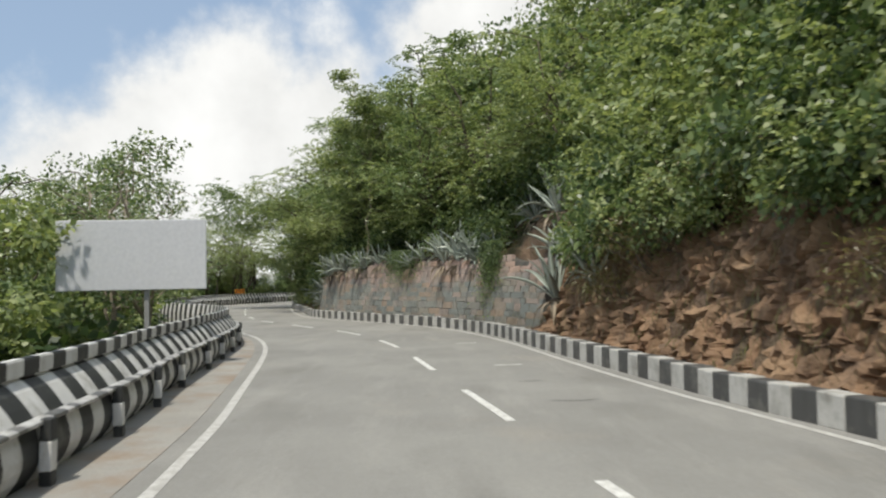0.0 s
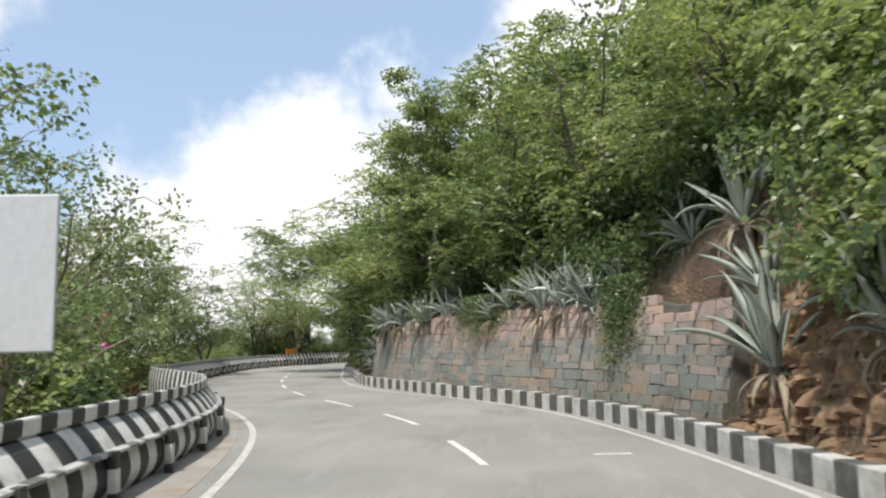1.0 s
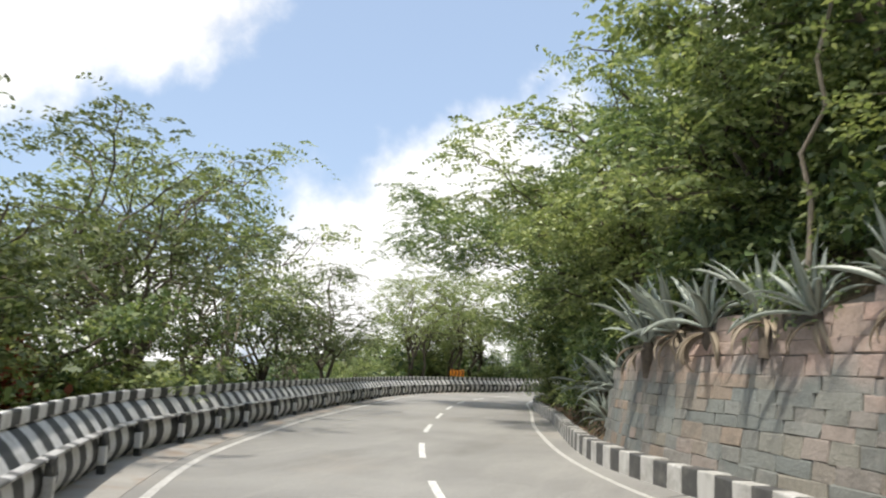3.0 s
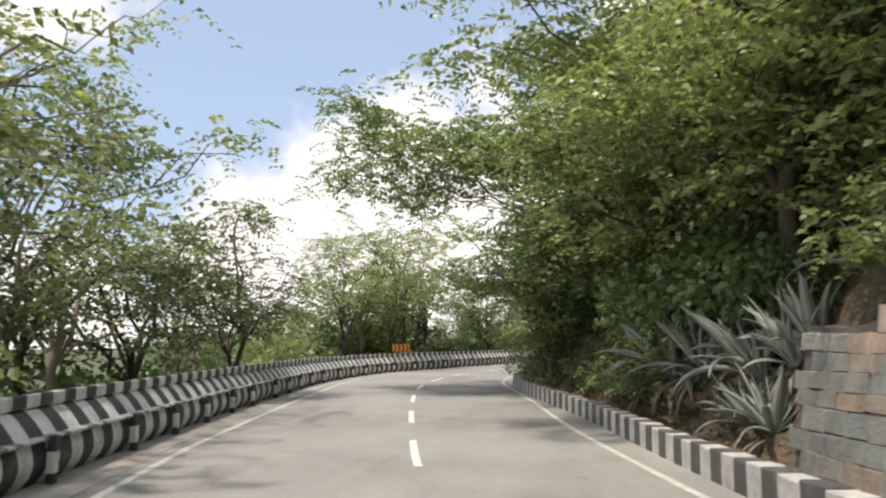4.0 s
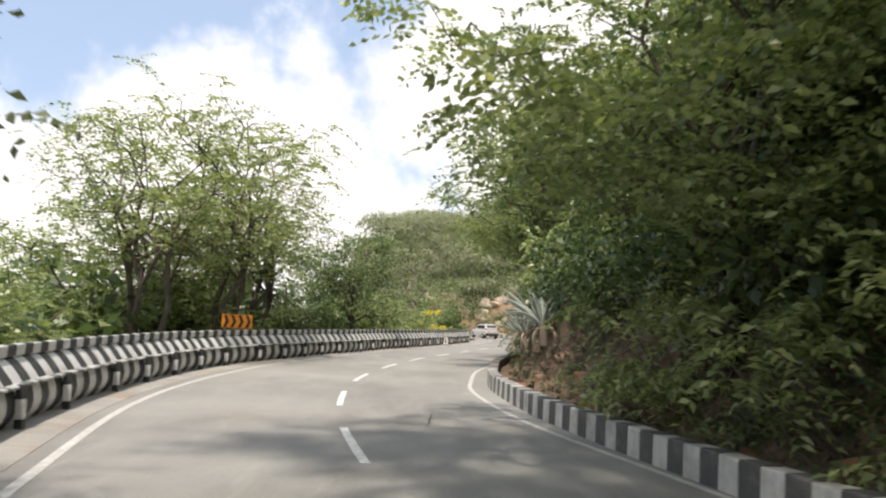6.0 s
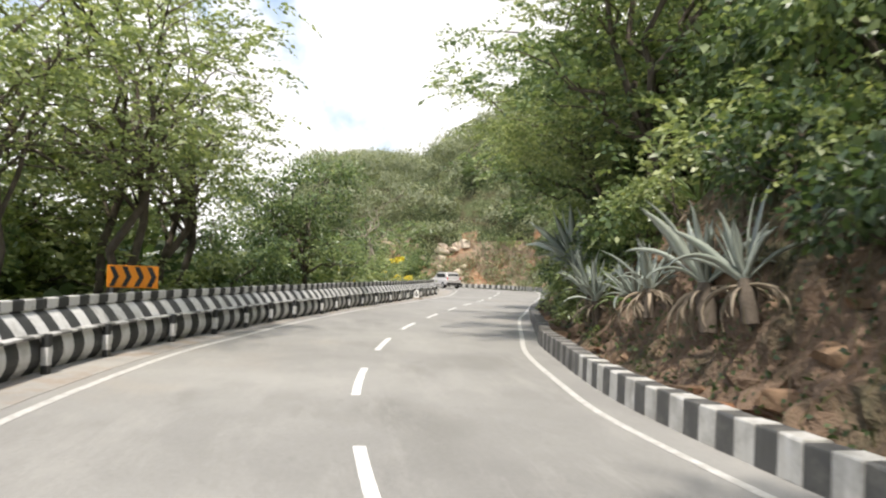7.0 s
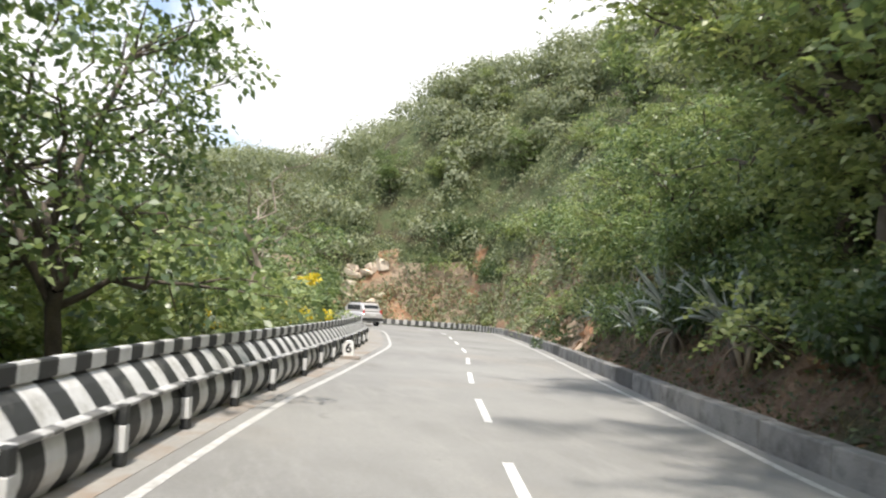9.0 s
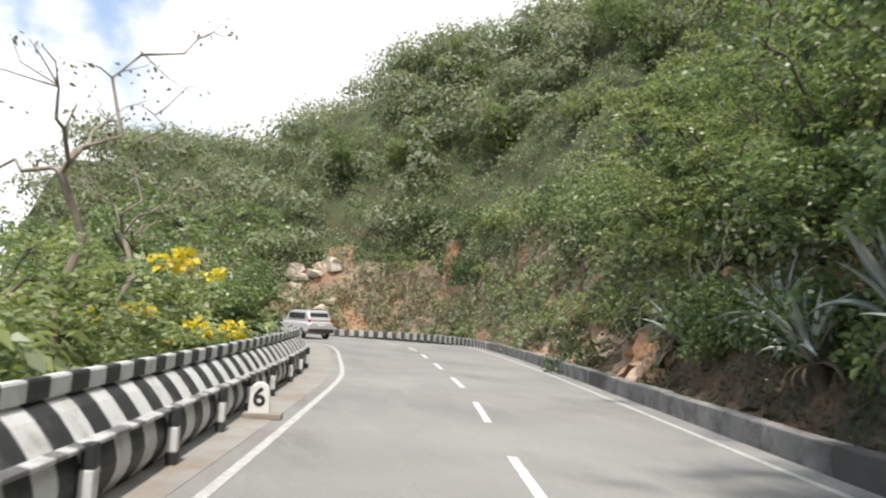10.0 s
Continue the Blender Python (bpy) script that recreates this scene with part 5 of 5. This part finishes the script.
def rock_at(i, u, parent, me, rng, size, squash=0.75):
    p = bank_place(i, u)
    a = math.atan2(kerb_n[i][1], kerb_n[i][0])
    m = (Matrix.Translation(p) @ Matrix.Rotation(a + math.pi / 2 + rng.uniform(-0.5, 0.5), 4, "Z") @ Matrix.Rotation(rng.uniform(-0.4, 0.4), 4, "X")
         @ Matrix.Rotation(rng.uniform(-0.3, 0.3), 4, "Y") @ Matrix.Diagonal((size * rng.uniform(0.8, 1.5), size, size * squash * rng.uniform(0.7, 1.2), 1)))
    return part_of("rock", me, parent, m=m)


def build_crag(name, label, y0, y1, step, levels, u0, u1, amp, material, scale):
    """A broken face in front of the slope: blocks stepped in and out along tilted beds."""
    i0, i1 = kerb_at(y0), kerb_at(y1)
    s_all = np.arange(kerb_run[i0], kerb_run[i1], step)
    tilt = Matrix.Rotation(0.35, 3, "X") @ Matrix.Rotation(0.2, 3, "Y")
    rows = []
    for s_ in s_all:
        x, y = np.interp(s_, kerb_run, kerb_line[:, 0]), np.interp(s_, kerb_run, kerb_line[:, 1])
        nx, ny = np.interp(s_, kerb_run, kerb_n[:, 0]), np.interp(s_, kerb_run, kerb_n[:, 1])
        fade = min(1, (s_ - s_all[0]) / 0.8, (s_all[-1] - s_) / 0.8)
        row = []
        for u in np.linspace(u0, u1, levels):
            z = float(bank_height(y, u, 0))
            q = tilt @ Vector((x, y, z * (0.85 if name == "rock_cut" else 1.5)))
            warp = Vector((noise.noise(q * 1.3), noise.noise(q * 1.3 + Vector((7, 1, 3))), noise.noise(q * 1.3 + Vector((2, 8, 5))))) * 0.45
            k = 0.45 * noise.cell((q + warp) * scale) + 0.38 * noise.cell((q + warp * 0.6) * scale * 2.3) + 0.28 * noise.noise(q * 6.0)
            t = (u - u0) / (u1 - u0)
            out = amp * (k * 0.75 + 0.1) * fade * min(1, t * 6 + 0.15) * min(1, (1 - t) * 4 + 0.1) + 0.05 * fade
            row.append((x + nx * (u - out), y + ny * (u - out), z + 0.35 * amp * noise.noise(q * 3.1) * fade * min(1, t * 5)))
        rows.append(row)
    tagged(new(name, mesh_from(name, np.array(rows).reshape(-1, 3), grid_faces(len(rows), levels), [material])), label, "rock face", kind="structure")


def build_rocks():
    rng = random.Random(8)
    build_crag("rock_cut", "craggy ochre and rust rock cutting beside the kerb", 0.5, 25.6, 0.08, 52, 0.55, 2.6, 0.5, ROCK, 3.2)
    build_crag("earth_bank", "shaded brown earth bank behind the kerb", 48.7, 128, 0.22, 18, 0.5, 2.6, 0.4, SOIL, 1.6)
    build_crag("far_cut", "orange rock cutting at the bend", 127, 146, 0.3, 22, 0.6, 4.4, 1.1, TAN_ROCK, 0.7)
    ochre = [rock_mesh(100 + k, ROCK) for k in range(6)]
    brown = [rock_mesh(120 + k, DARK_ROCK) for k in range(6)]
    pale = [rock_mesh(140 + k, PALE_ROCK) for k in range(3)]
    cut = tagged(new("loose_rock"), "angular ochre rocks bedded in the cutting", "rock face", kind="structure")
    for _ in range(80):
        y = rng.uniform(1.5, 25.0)
        u = rng.uniform(0.7, 2.0) if rng.random() < 0.85 else rng.uniform(0.5, 0.7)
        rock_at(kerb_at(y), u, cut, rng.choice(ochre if rng.random() < 0.72 else brown), rng, rng.choice([0.12, 0.16, 0.2, 0.28, 0.4]))
    bank = tagged(new("bedded_rock"), "brown stones bedded in the shaded bank", "earth bank", kind="structure")
    for _ in range(240):
        y = rng.uniform(49.2, 126)
        u = rng.uniform(0.6, 2.1)
        pick = ochre if (74 < y < 96 and rng.random() < 0.45) else brown
        rock_at(kerb_at(y), u, bank, rng.choice(pick), rng, rng.choice([0.25, 0.35, 0.5, 0.7, 1.0 if 72 < y < 96 else 0.5]))
    far = tagged(new("far_rock"), "tall orange rocks of the cutting at the bend", "rock face", kind="structure")
    for _ in range(60):
        rock_at(kerb_at(rng.uniform(128, 146)), rng.uniform(0.8, 3.6), far, rng.choice(ochre), rng, rng.choice([0.8, 1.1, 1.5, 2.0]), 0.95)
    heap = thing("rock_outcrop", "pale sunlit bare rock outcrop beyond the bend", "rock outcrop")
    j = 340 + int(np.linalg.norm(kerb_line[340:] - np.array([-5.4, 156.8]), axis=1).argmin())
    for k in range(26):
        rock_at(j + rng.randint(-4, 4), rng.uniform(0.9, 3.4), heap, rng.choice(pale), rng, rng.choice([0.9, 1.2, 1.6]), 0.9)


# ---- agaves ----
def blade_mesh(name, length, width, curl, material, seed):
    """A thick channelled blade, rising along +x from the origin and arching over by curl."""
    rng = random.Random(seed)
    n, verts, faces = 9, [], []
    x = z = 0.0
    ang = 1.15
    for k in range(n):
        t = k / (n - 1)
        w = width * (0.55 + 0.9 * t) if t < 0.35 else width * 0.865 * (1 - ((t - 0.35) / 0.65) ** 1.7) + 0.002
        side = rng.uniform(-0.01, 0.01)
        verts += [(x, -w + side, z + w * 0.55), (x, side, z - w * 0.1), (x, w + side, z + w * 0.55), (x, side, z - w * 0.1 - 0.035 * (1 - t) - 0.003)]
        ang -= curl * (0.4 + 1.4 * t) / n
        x += math.cos(ang) * length / n
        z += math.sin(ang) * length / n
    for k in range(n - 1):
        a, b = k * 4, (k + 1) * 4
        faces += [(a, b, b + 1, a + 1), (a + 1, b + 1, b + 2, a + 2), (a + 2, b + 2, b + 3, a + 3), (a + 3, b + 3, b, a)]
    return mesh_from(name, verts, faces, [material], smooth=True)


BLADES = [blade_mesh("blade", 1.25, 0.085, c, AGAVE, k) for k, c in enumerate((0.12, 0.3, 0.6, 1.0, 1.6))]
GREEN_BLADES = [blade_mesh("blade", 1.2, 0.06, c, AGAVE_GREEN, 20 + k) for k, c in enumerate((0.1, 0.3, 0.6, 1.0, 1.6))]
DEAD_BLADES = [blade_mesh("withered_blade", 0.95, 0.05, c, AGAVE_DEAD, 10 + k) for k, c in enumerate((1.7, 2.4))]


def build_agave(place, size, seed, green=False, toward=None):
    rng = random.Random(seed)
    label = "bright green spiky agave growing on the bank" if green else "large blue-grey agave with arching blades on the slope"
    ob = thing("agave", label, "agave", "agaves on the bank", place)
    ob.scale = (size, size, size)
    ob.rotation_euler = (rng.uniform(-0.3, 0.3), rng.uniform(-0.45, 0.1), 0)
    wood = tube(limb(np.random.default_rng(seed), (0, 0, -0.5), (0, 0, 0.12), 0, 0.1, 4), [0.1, 0.11, 0.12, 0.06], 7)
    part_of("stem", join_tubes("stem", [wood], BARK), ob)
    n = rng.randint(17, 23)
    for k in range(n):
        az = k * 2.39996 + rng.uniform(-0.25, 0.25)
        rank = k / n
        shape = (GREEN_BLADES if green else BLADES)[min(4, int(rank * 4.2 + rng.random()))]
        s = rng.uniform(0.6, 1.15)
        m = Matrix.Rotation(az, 4, "Z") @ Matrix.Translation((0.05, 0, 0.08)) @ Matrix.Rotation(-0.34 + rank * 0.85 + rng.uniform(-0.2, 0.2), 4, "Y") @ Matrix.Rotation(rng.uniform(-0.45, 0.45), 4, "X") @ Matrix.Diagonal((s, s, s, 1))
        part_of("blade", shape, ob, m=m)
    for k in range(rng.randint(12, 17) if place[1] < 46 else rng.randint(7, 12)):
        m = Matrix.Rotation(rng.uniform(0, 6.28), 4, "Z") @ Matrix.Rotation(rng.uniform(0.9, 1.5), 4, "Y") @ Matrix.Diagonal((rng.uniform(0.6, 1.1),) * 3 + (1,))
        part_of("withered_blade", DEAD_BLADES[k % 2], ob, m=m)
    return ob


def build_agaves():
    rng = random.Random(19)
    # place along the road, distance behind the kerb, height of the heart, size
    spots = [(21.3, 1.95, 2.3, 1.1), (23.0, 1.35, 1.5, 1.1), (19.0, 2.3, 2.6, 0.9), (26.0, 2.5, 4.5, 1.25), (28.6, 3.0, 4.2, 0.9), (24.6, 2.2, 2.9, 0.8),
             (30.2, 2.3, 3.2, 0.8), (31.4, 2.2, 3.35, 0.95), (32.4, 2.0, 3.4, 1.0), (33.4, 1.9, 3.4, 0.9), (34.6, 1.7, 3.3, 0.75), (30.8, 1.9, 3.0, 0.95), (31.9, 1.7, 3.0, 1.0), (32.9, 1.6, 3.0, 1.0), (35.5, 1.5, 3.0, 0.8), (20.2, 1.7, 2.0, 1.0), (37.6, 1.6, 3.2, 0.7), (39.0, 1.6, 3.2, 0.8), (40.2, 1.5, 3.1, 0.8),
             (41.4, 1.5, 3.1, 0.85), (42.6, 1.5, 3.0, 0.9), (43.8, 1.5, 2.9, 0.85), (45.0, 1.35, 2.7, 0.9), (49.3, 1.5, 1.7, 0.9), (49.5, 1.15, 0.8, 0.9),
             (49.6, 1.9, 1.7, 1.05), (50.8, 1.6, 1.5, 1.1), (49.0, 2.6, 2.6, 1.0), (51.9, 1.8, 1.7, 1.1), (53.0, 1.5, 1.5, 1.2), (54.0, 1.35, 1.35, 1.25), (54.9, 1.5, 1.4, 1.15), (53.6, 2.3, 2.4, 1.1), (50.2, 1.2, 0.8, 0.7), (55.6, 1.1, 0.9, 0.8),
             (75.6, 2.6, 2.5, 0.9), (77.0, 1.9, 1.8, 1.0), (78.4, 1.9, 1.9, 1.0), (79.6, 2.8, 2.9, 0.9), (80.6, 1.7, 1.6, 0.8), (82.0, 1.6, 1.4, 0.7), (84.8, 1.8, 1.6, 0.7), (86.0, 1.7, 1.5, 0.75),
             (90.0, 1.9, 1.9, 0.8), (91.4, 2.0, 2.0, 0.8), (92.8, 2.0, 2.0, 0.85), (94.0, 2.4, 2.3, 0.8), (96.5, 2.2, 2.2, 0.75),
             (103.6, 2.2, 1.9, 0.9), (105.2, 2.0, 1.7, 0.95), (107.0, 2.1, 1.9, 0.95), (108.6, 2.0, 1.7, 1.0), (110.4, 2.2, 1.7, 1.0), (112.0, 1.9, 1.6, 0.95), (113.6, 2.0, 1.7, 0.9), (118.0, 2.2, 1.9, 0.9), (121.5, 2.2, 2.0, 0.8)]
    for k, (y, u, h, size) in enumerate(spots):
        if y > 60:
            y, u, h, size = y + rng.uniform(-0.6, 0.6), u + rng.uniform(-0.35, 0.3), h + rng.uniform(-0.3, 0.5), size * rng.uniform(0.8, 1.2)
        i = kerb_at(y)
        u -= 0.5 if y > 100 else 0.35 if y > 74 else 0.32 if 29.5 < y < 46 else 0.0
        if 89 < y < 98:
            u, h, size = u - 0.15, h + 0.3, size * 1.25
        x, yy = kerb_line[i] + kerb_n[i] * u
        z = max(h - 0.35, float(bank_height(y, u, 0)) - 0.05) if h < 3 else max(h - 0.45, float(bank_height(y, u, 0)) - 0.1)
        build_agave((float(x), float(yy), z), size * (1.35 if y < 46 else 1.1 if y < 60 else 1.3) * rng.uniform(0.9, 1.1), 300 + k)
    for y, u in ((83.3, 1.5), (82.2, 2.4)):
        i = kerb_at(y)
        x, yy = kerb_line[i] + kerb_n[i] * u
        build_agave((float(x), float(yy), float(bank_height(y, u, 0)) + 0.1), 0.85, int(y * 10), True)


# ---- roots, dry stalks and creepers that hang over the cut ----
def build_hanging():
    rng = np.random.default_rng(14)
    for name, label, mat, count, reach, width, span in (
            ("hanging_roots", "tangle of dry roots and stalks hanging over the bank", LEAF_DRY, 2800, (0.3, 1.1), 0.012, (49.2, 128)),
            ("creepers", "leafy creepers trailing down the cut slope", LEAF_DARK, 12000, (0.06, 0.14), 0.032, (49.2, 128)),
            ("dry_grass", "dry grass and twigs on the rock cutting", LEAF_DRY, 3600, (0.2, 0.8), 0.01, (1, 31)),
            ("wall_creeper", "leafy creeper trailing over the wall top", LEAF, 9000, (0.06, 0.12), 0.03, (28, 46)),
            ("dry_stalks", "pale dry stalks hanging over the far cutting", PALE_STALK, 1600, (0.8, 2.6), 0.045, (127, 151)),
            ("far_creepers", "leafy creepers over the far cutting", LEAF_LIGHT, 900, (0.2, 0.35), 0.09, (127, 151))):
        q = []
        for _ in range(count):
            y = rng.uniform(*span)
            i = kerb_at(y)
            u = rng.uniform(0.9, 2.6) if y < 127 else rng.uniform(1.2, 5.0)
            if name == "wall_creeper":
                spot = int(rng.choice(4, p=[0.4, 0.45, 0.08, 0.07]))
                y = (29.4, 36.2, 41.0, 45.2)[spot] + rng.normal(0, (0.34, 0.75, 0.5, 0.4)[spot])
                i = kerb_at(y)
                s_ = kerb_run[i]
                z = 3.45 - abs(rng.normal(0, (0.95, 0.6, 0.4, 0.4)[spot]))
                p, n_ = wall_point(s_ + rng.uniform(-0.2, 0.2), max(z, 0.5))
                p = p - n_ * (0.1 + abs(rng.normal(0, 0.16)))
            else:
                p = bank_place(i, u) + np.array([0, 0, rng.uniform(0, 0.25)])
                p[:2] -= kerb_n[i] * rng.uniform(0.02, 0.22)
            l = rng.uniform(*reach)
            if "creeper" in name:
                v = rng.normal(0, 1, 3)
                v[2] = -abs(v[2])
            else:
                v = np.array([rng.normal(0, 0.3), rng.normal(0, 0.3), -1.0 if rng.uniform() < 0.7 else 0.8])
            v = v / np.linalg.norm(v) * l
            w = np.cross(v, [kerb_n[i][0], kerb_n[i][1], rng.normal(0, 0.5)])
            w = w / (np.linalg.norm(w) + 1e-6) * width
            mid = p + v * 0.5 - np.array([kerb_n[i][0], kerb_n[i][1], 0]) * l * 0.12
            q.append([p, mid + w, p + v, mid - w])
        tagged(new(name, quads_mesh(name, np.array(q), [mat])), label, "undergrowth", kind="stuff")


# ---- signs and stones ----
def build_board():
    """Large blank board on a post behind the barrier."""
    ob = thing("sign_board", "large blank pale grey road sign board on a post", "sign board", at=(-7.05, 17.3, 0.05))
    ob.rotation_euler = (0, 0, radians(6))
    bm = bmesh.new()
    box(bm, (3.3, 0.05, 1.6), (0, 0, 2.5), 0.02)
    part("panel", bm, BOARD_GREY, ob)
    bm = bmesh.new()
    for z in (1.95, 3.05):
        box(bm, (3.1, 0.05, 0.07), (0, 0.055, z), 0.008)
    part("back_frame", bm, POST_GREY, ob)
    for x in (0.3,):
        bm = bmesh.new()
        box(bm, (0.11, 0.09, 4.6), (x, 0.13, 0.9), 0.012)
        part("post", bm, POST_GREY, ob)


def build_chevron_board():
    ob = thing("chevron_sign", "amber chevron alignment sign with black arrows behind barrier", "road sign", at=(-22.75, 85.6, 0.02))
    ob.rotation_euler = (0, 0, radians(-4))
    bm = bmesh.new()
    box(bm, (1.12, 0.03, 0.5), (-0.04, 0, 1.38), 0.012)
    part("panel", bm, AMBER, ob)
    for k in range(4):
        bm = bmesh.new()
        x, w, t = -0.46 + 0.27 * k, 0.08, 0.11
        pts = [(x - w, 1.6), (x - w + t, 1.6), (x + w + t * 0.5, 1.38), (x - w + t, 1.16), (x - w, 1.16), (x + w - t * 0.5, 1.38)]
        vs = [bm.verts.new((a, -0.019, b)) for a, b in pts]
        f1, f2 = bm.faces.new((vs[0], vs[5], vs[2], vs[1])), bm.faces.new((vs[5], vs[4], vs[3], vs[2]))
        got = bmesh.ops.extrude_face_region(bm, geom=[f1, f2])
        for v in got["geom"]:
            if isinstance(v, bmesh.types.BMVert):
                v.co.y -= 0.003
        bmesh.ops.recalc_face_normals(bm, faces=bm.faces)
        part("chevron", bm, SIGN_BLACK, ob)
    for x in (-0.5, -0.05):
        bm = bmesh.new()
        box(bm, (0.06, 0.05, 3.2), (x, 0.045, 0.0), 0.008)
        part("post", bm, POST_GREY, ob)


def build_hectometre_stone():
    ob = thing("marker_stone", "whitewashed road marker stone with the number 6", "marker stone", at=(-13.6, 114.1, 0.02))
    ob.rotation_euler = (0, 0, radians(-14))
    bm = bmesh.new()
    rim = [(-0.17, 0.0), (0.17, 0.0)] + [(0.15 * math.cos(a), 0.4 + 0.15 * math.sin(a)) for a in np.linspace(0, math.pi, 11)]
    vs = [bm.verts.new((x, -0.07, z)) for x, z in rim]
    f = bm.faces.new(vs)
    got = bmesh.ops.extrude_face_region(bm, geom=[f])
    for v in got["geom"]:
        if isinstance(v, bmesh.types.BMVert):
            v.co.y += 0.14
    bmesh.ops.recalc_face_normals(bm, faces=bm.faces)
    bmesh.ops.bevel(bm, geom=list(bm.edges), offset=0.012, segments=1, affect="EDGES")
    part("stone", bm, STONE_WHITE, ob)
    bm = bmesh.new()
    box(bm, (0.6, 0.3, 0.1), (0.06, 0, 0.03), 0.02)
    part("plinth", bm, CONCRETE, ob)
    cu = bpy.data.curves.new("numeral", "FONT")
    cu.body, cu.size, cu.extrude, cu.align_x = "6", 0.4, 0.003, "CENTER"
    cu.offset = 0.008
    cu.materials.append(SIGN_BLACK)
    tx = new("numeral", cu)
    tx.parent = ob
    tx.matrix_basis = pose(0, -0.074, 0.19, 90, 0, 0)


# ---- the vehicle ahead ----
def build_car():
    ob = thing("car", "pale silver sport utility car seen from behind on the road", "car", at=(-7.2, 148.6, 0))
    ob.rotation_euler = (0, 0, radians(20))
    body_paint, glass, rubber = plain("silver_car_paint", (0.55, 0.53, 0.52), 0.3, 0.3), plain("tinted_glass", (0.03, 0.035, 0.04), 0.08), plain("tyre_rubber", (0.02, 0.02, 0.02), 0.8)
    red, chrome, trim = plain("tail_lamp_red", (0.45, 0.03, 0.03), 0.25), plain("rim_alloy", (0.5, 0.5, 0.5), 0.3, 0.8), plain("black_trim", (0.025, 0.025, 0.025), 0.6)

    def shell(name, sections, mat, label=""):
        """Body through cross sections (y, half width, low, high)."""
        bm = bmesh.new()
        rings = []
        for y, w, lo, hi in sections:
            r = 0.12
            ring = [(-w, lo + r), (-w + r, lo), (w - r, lo), (w, lo + r), (w, hi - r), (w - r, hi), (-w + r, hi), (-w, hi - r)]
            rings.append([bm.verts.new((x, y, z)) for x, z in ring])
        for a, b in zip(rings, rings[1:]):
            for k in range(8):
                bm.faces.new((a[k], a[(k + 1) % 8], b[(k + 1) % 8], b[k]))
        bm.faces.new(rings[0])
        bm.faces.new(list(reversed(rings[-1])))
        bmesh.ops.recalc_face_normals(bm, faces=bm.faces)
        bmesh.ops.bevel(bm, geom=list(bm.edges), offset=0.02, segments=1, affect="EDGES")
        return part(name, bm, mat, ob, label)

    shell("body", [(-2.15, 0.8, 0.45, 0.95), (-2.05, 0.87, 0.36, 1.02), (-1.2, 0.9, 0.3, 1.04), (1.0, 0.9, 0.3, 1.02), (1.9, 0.86, 0.32, 0.96), (2.15, 0.74, 0.42, 0.84)], body_paint)
    shell("cabin", [(-2.0, 0.76, 0.95, 1.1), (-1.75, 0.74, 0.95, 1.62), (-1.2, 0.72, 0.95, 1.7), (0.0, 0.72, 0.95, 1.7), (0.6, 0.7, 0.95, 1.58), (1.25, 0.68, 0.95, 1.04)], body_paint)
    for name, size, c, mat in (("rear_window", (1.22, 0.03, 0.4), (0, -1.875, 1.34), glass), ("bumper", (1.7, 0.16, 0.24), (0, -2.14, 0.5), trim),
                               ("number_plate", (0.5, 0.02, 0.12), (0, -2.17, 0.82), STONE_WHITE), ("tail_lamp", (0.16, 0.08, 0.34), (-0.74, -2.07, 1.0), red), ("tail_lamp", (0.16, 0.08, 0.34), (0.74, -2.07, 1.0), red),
                               ("roof_rail", (0.05, 1.7, 0.05), (-0.62, -0.6, 1.74), trim), ("roof_rail", (0.05, 1.7, 0.05), (0.62, -0.6, 1.74), trim),
                               ("side_window", (0.02, 1.9, 0.36), (-0.735, -0.55, 1.34), glass), ("side_window", (0.02, 1.9, 0.36), (0.735, -0.55, 1.34), glass)):
        bm = bmesh.new()
        turn = Matrix.Rotation(-0.35, 4, "X") if name == "rear_window" else None
        box(bm, size, c, min(size) * 0.3, turn)
        part(name, bm, mat, ob)
    for x in (-0.8, 0.8):
        for y in (-1.35, 1.4):
            bm = bmesh.new()
            bmesh.ops.create_cone(bm, cap_ends=True, segments=20, radius1=0.34, radius2=0.34, depth=0.22, matrix=pose(x, y, 0.34, 0, 90, 0))
            bmesh.ops.bevel(bm, geom=list(bm.edges), offset=0.03, segments=2, affect="EDGES")
            wheel = part("tyre", bm, rubber, ob)
            bm = bmesh.new()
            bmesh.ops.create_cone(bm, cap_ends=True, segments=16, radius1=0.2, radius2=0.2, depth=0.23, matrix=pose(x, y, 0.34, 0, 90, 0))
            part("rim", bm, chrome, wheel)


build_board()
build_chevron_board()
build_hectometre_stone()
build_car()
build_agaves()
build_hanging()
build_wall()
build_rocks()
build_kerb()
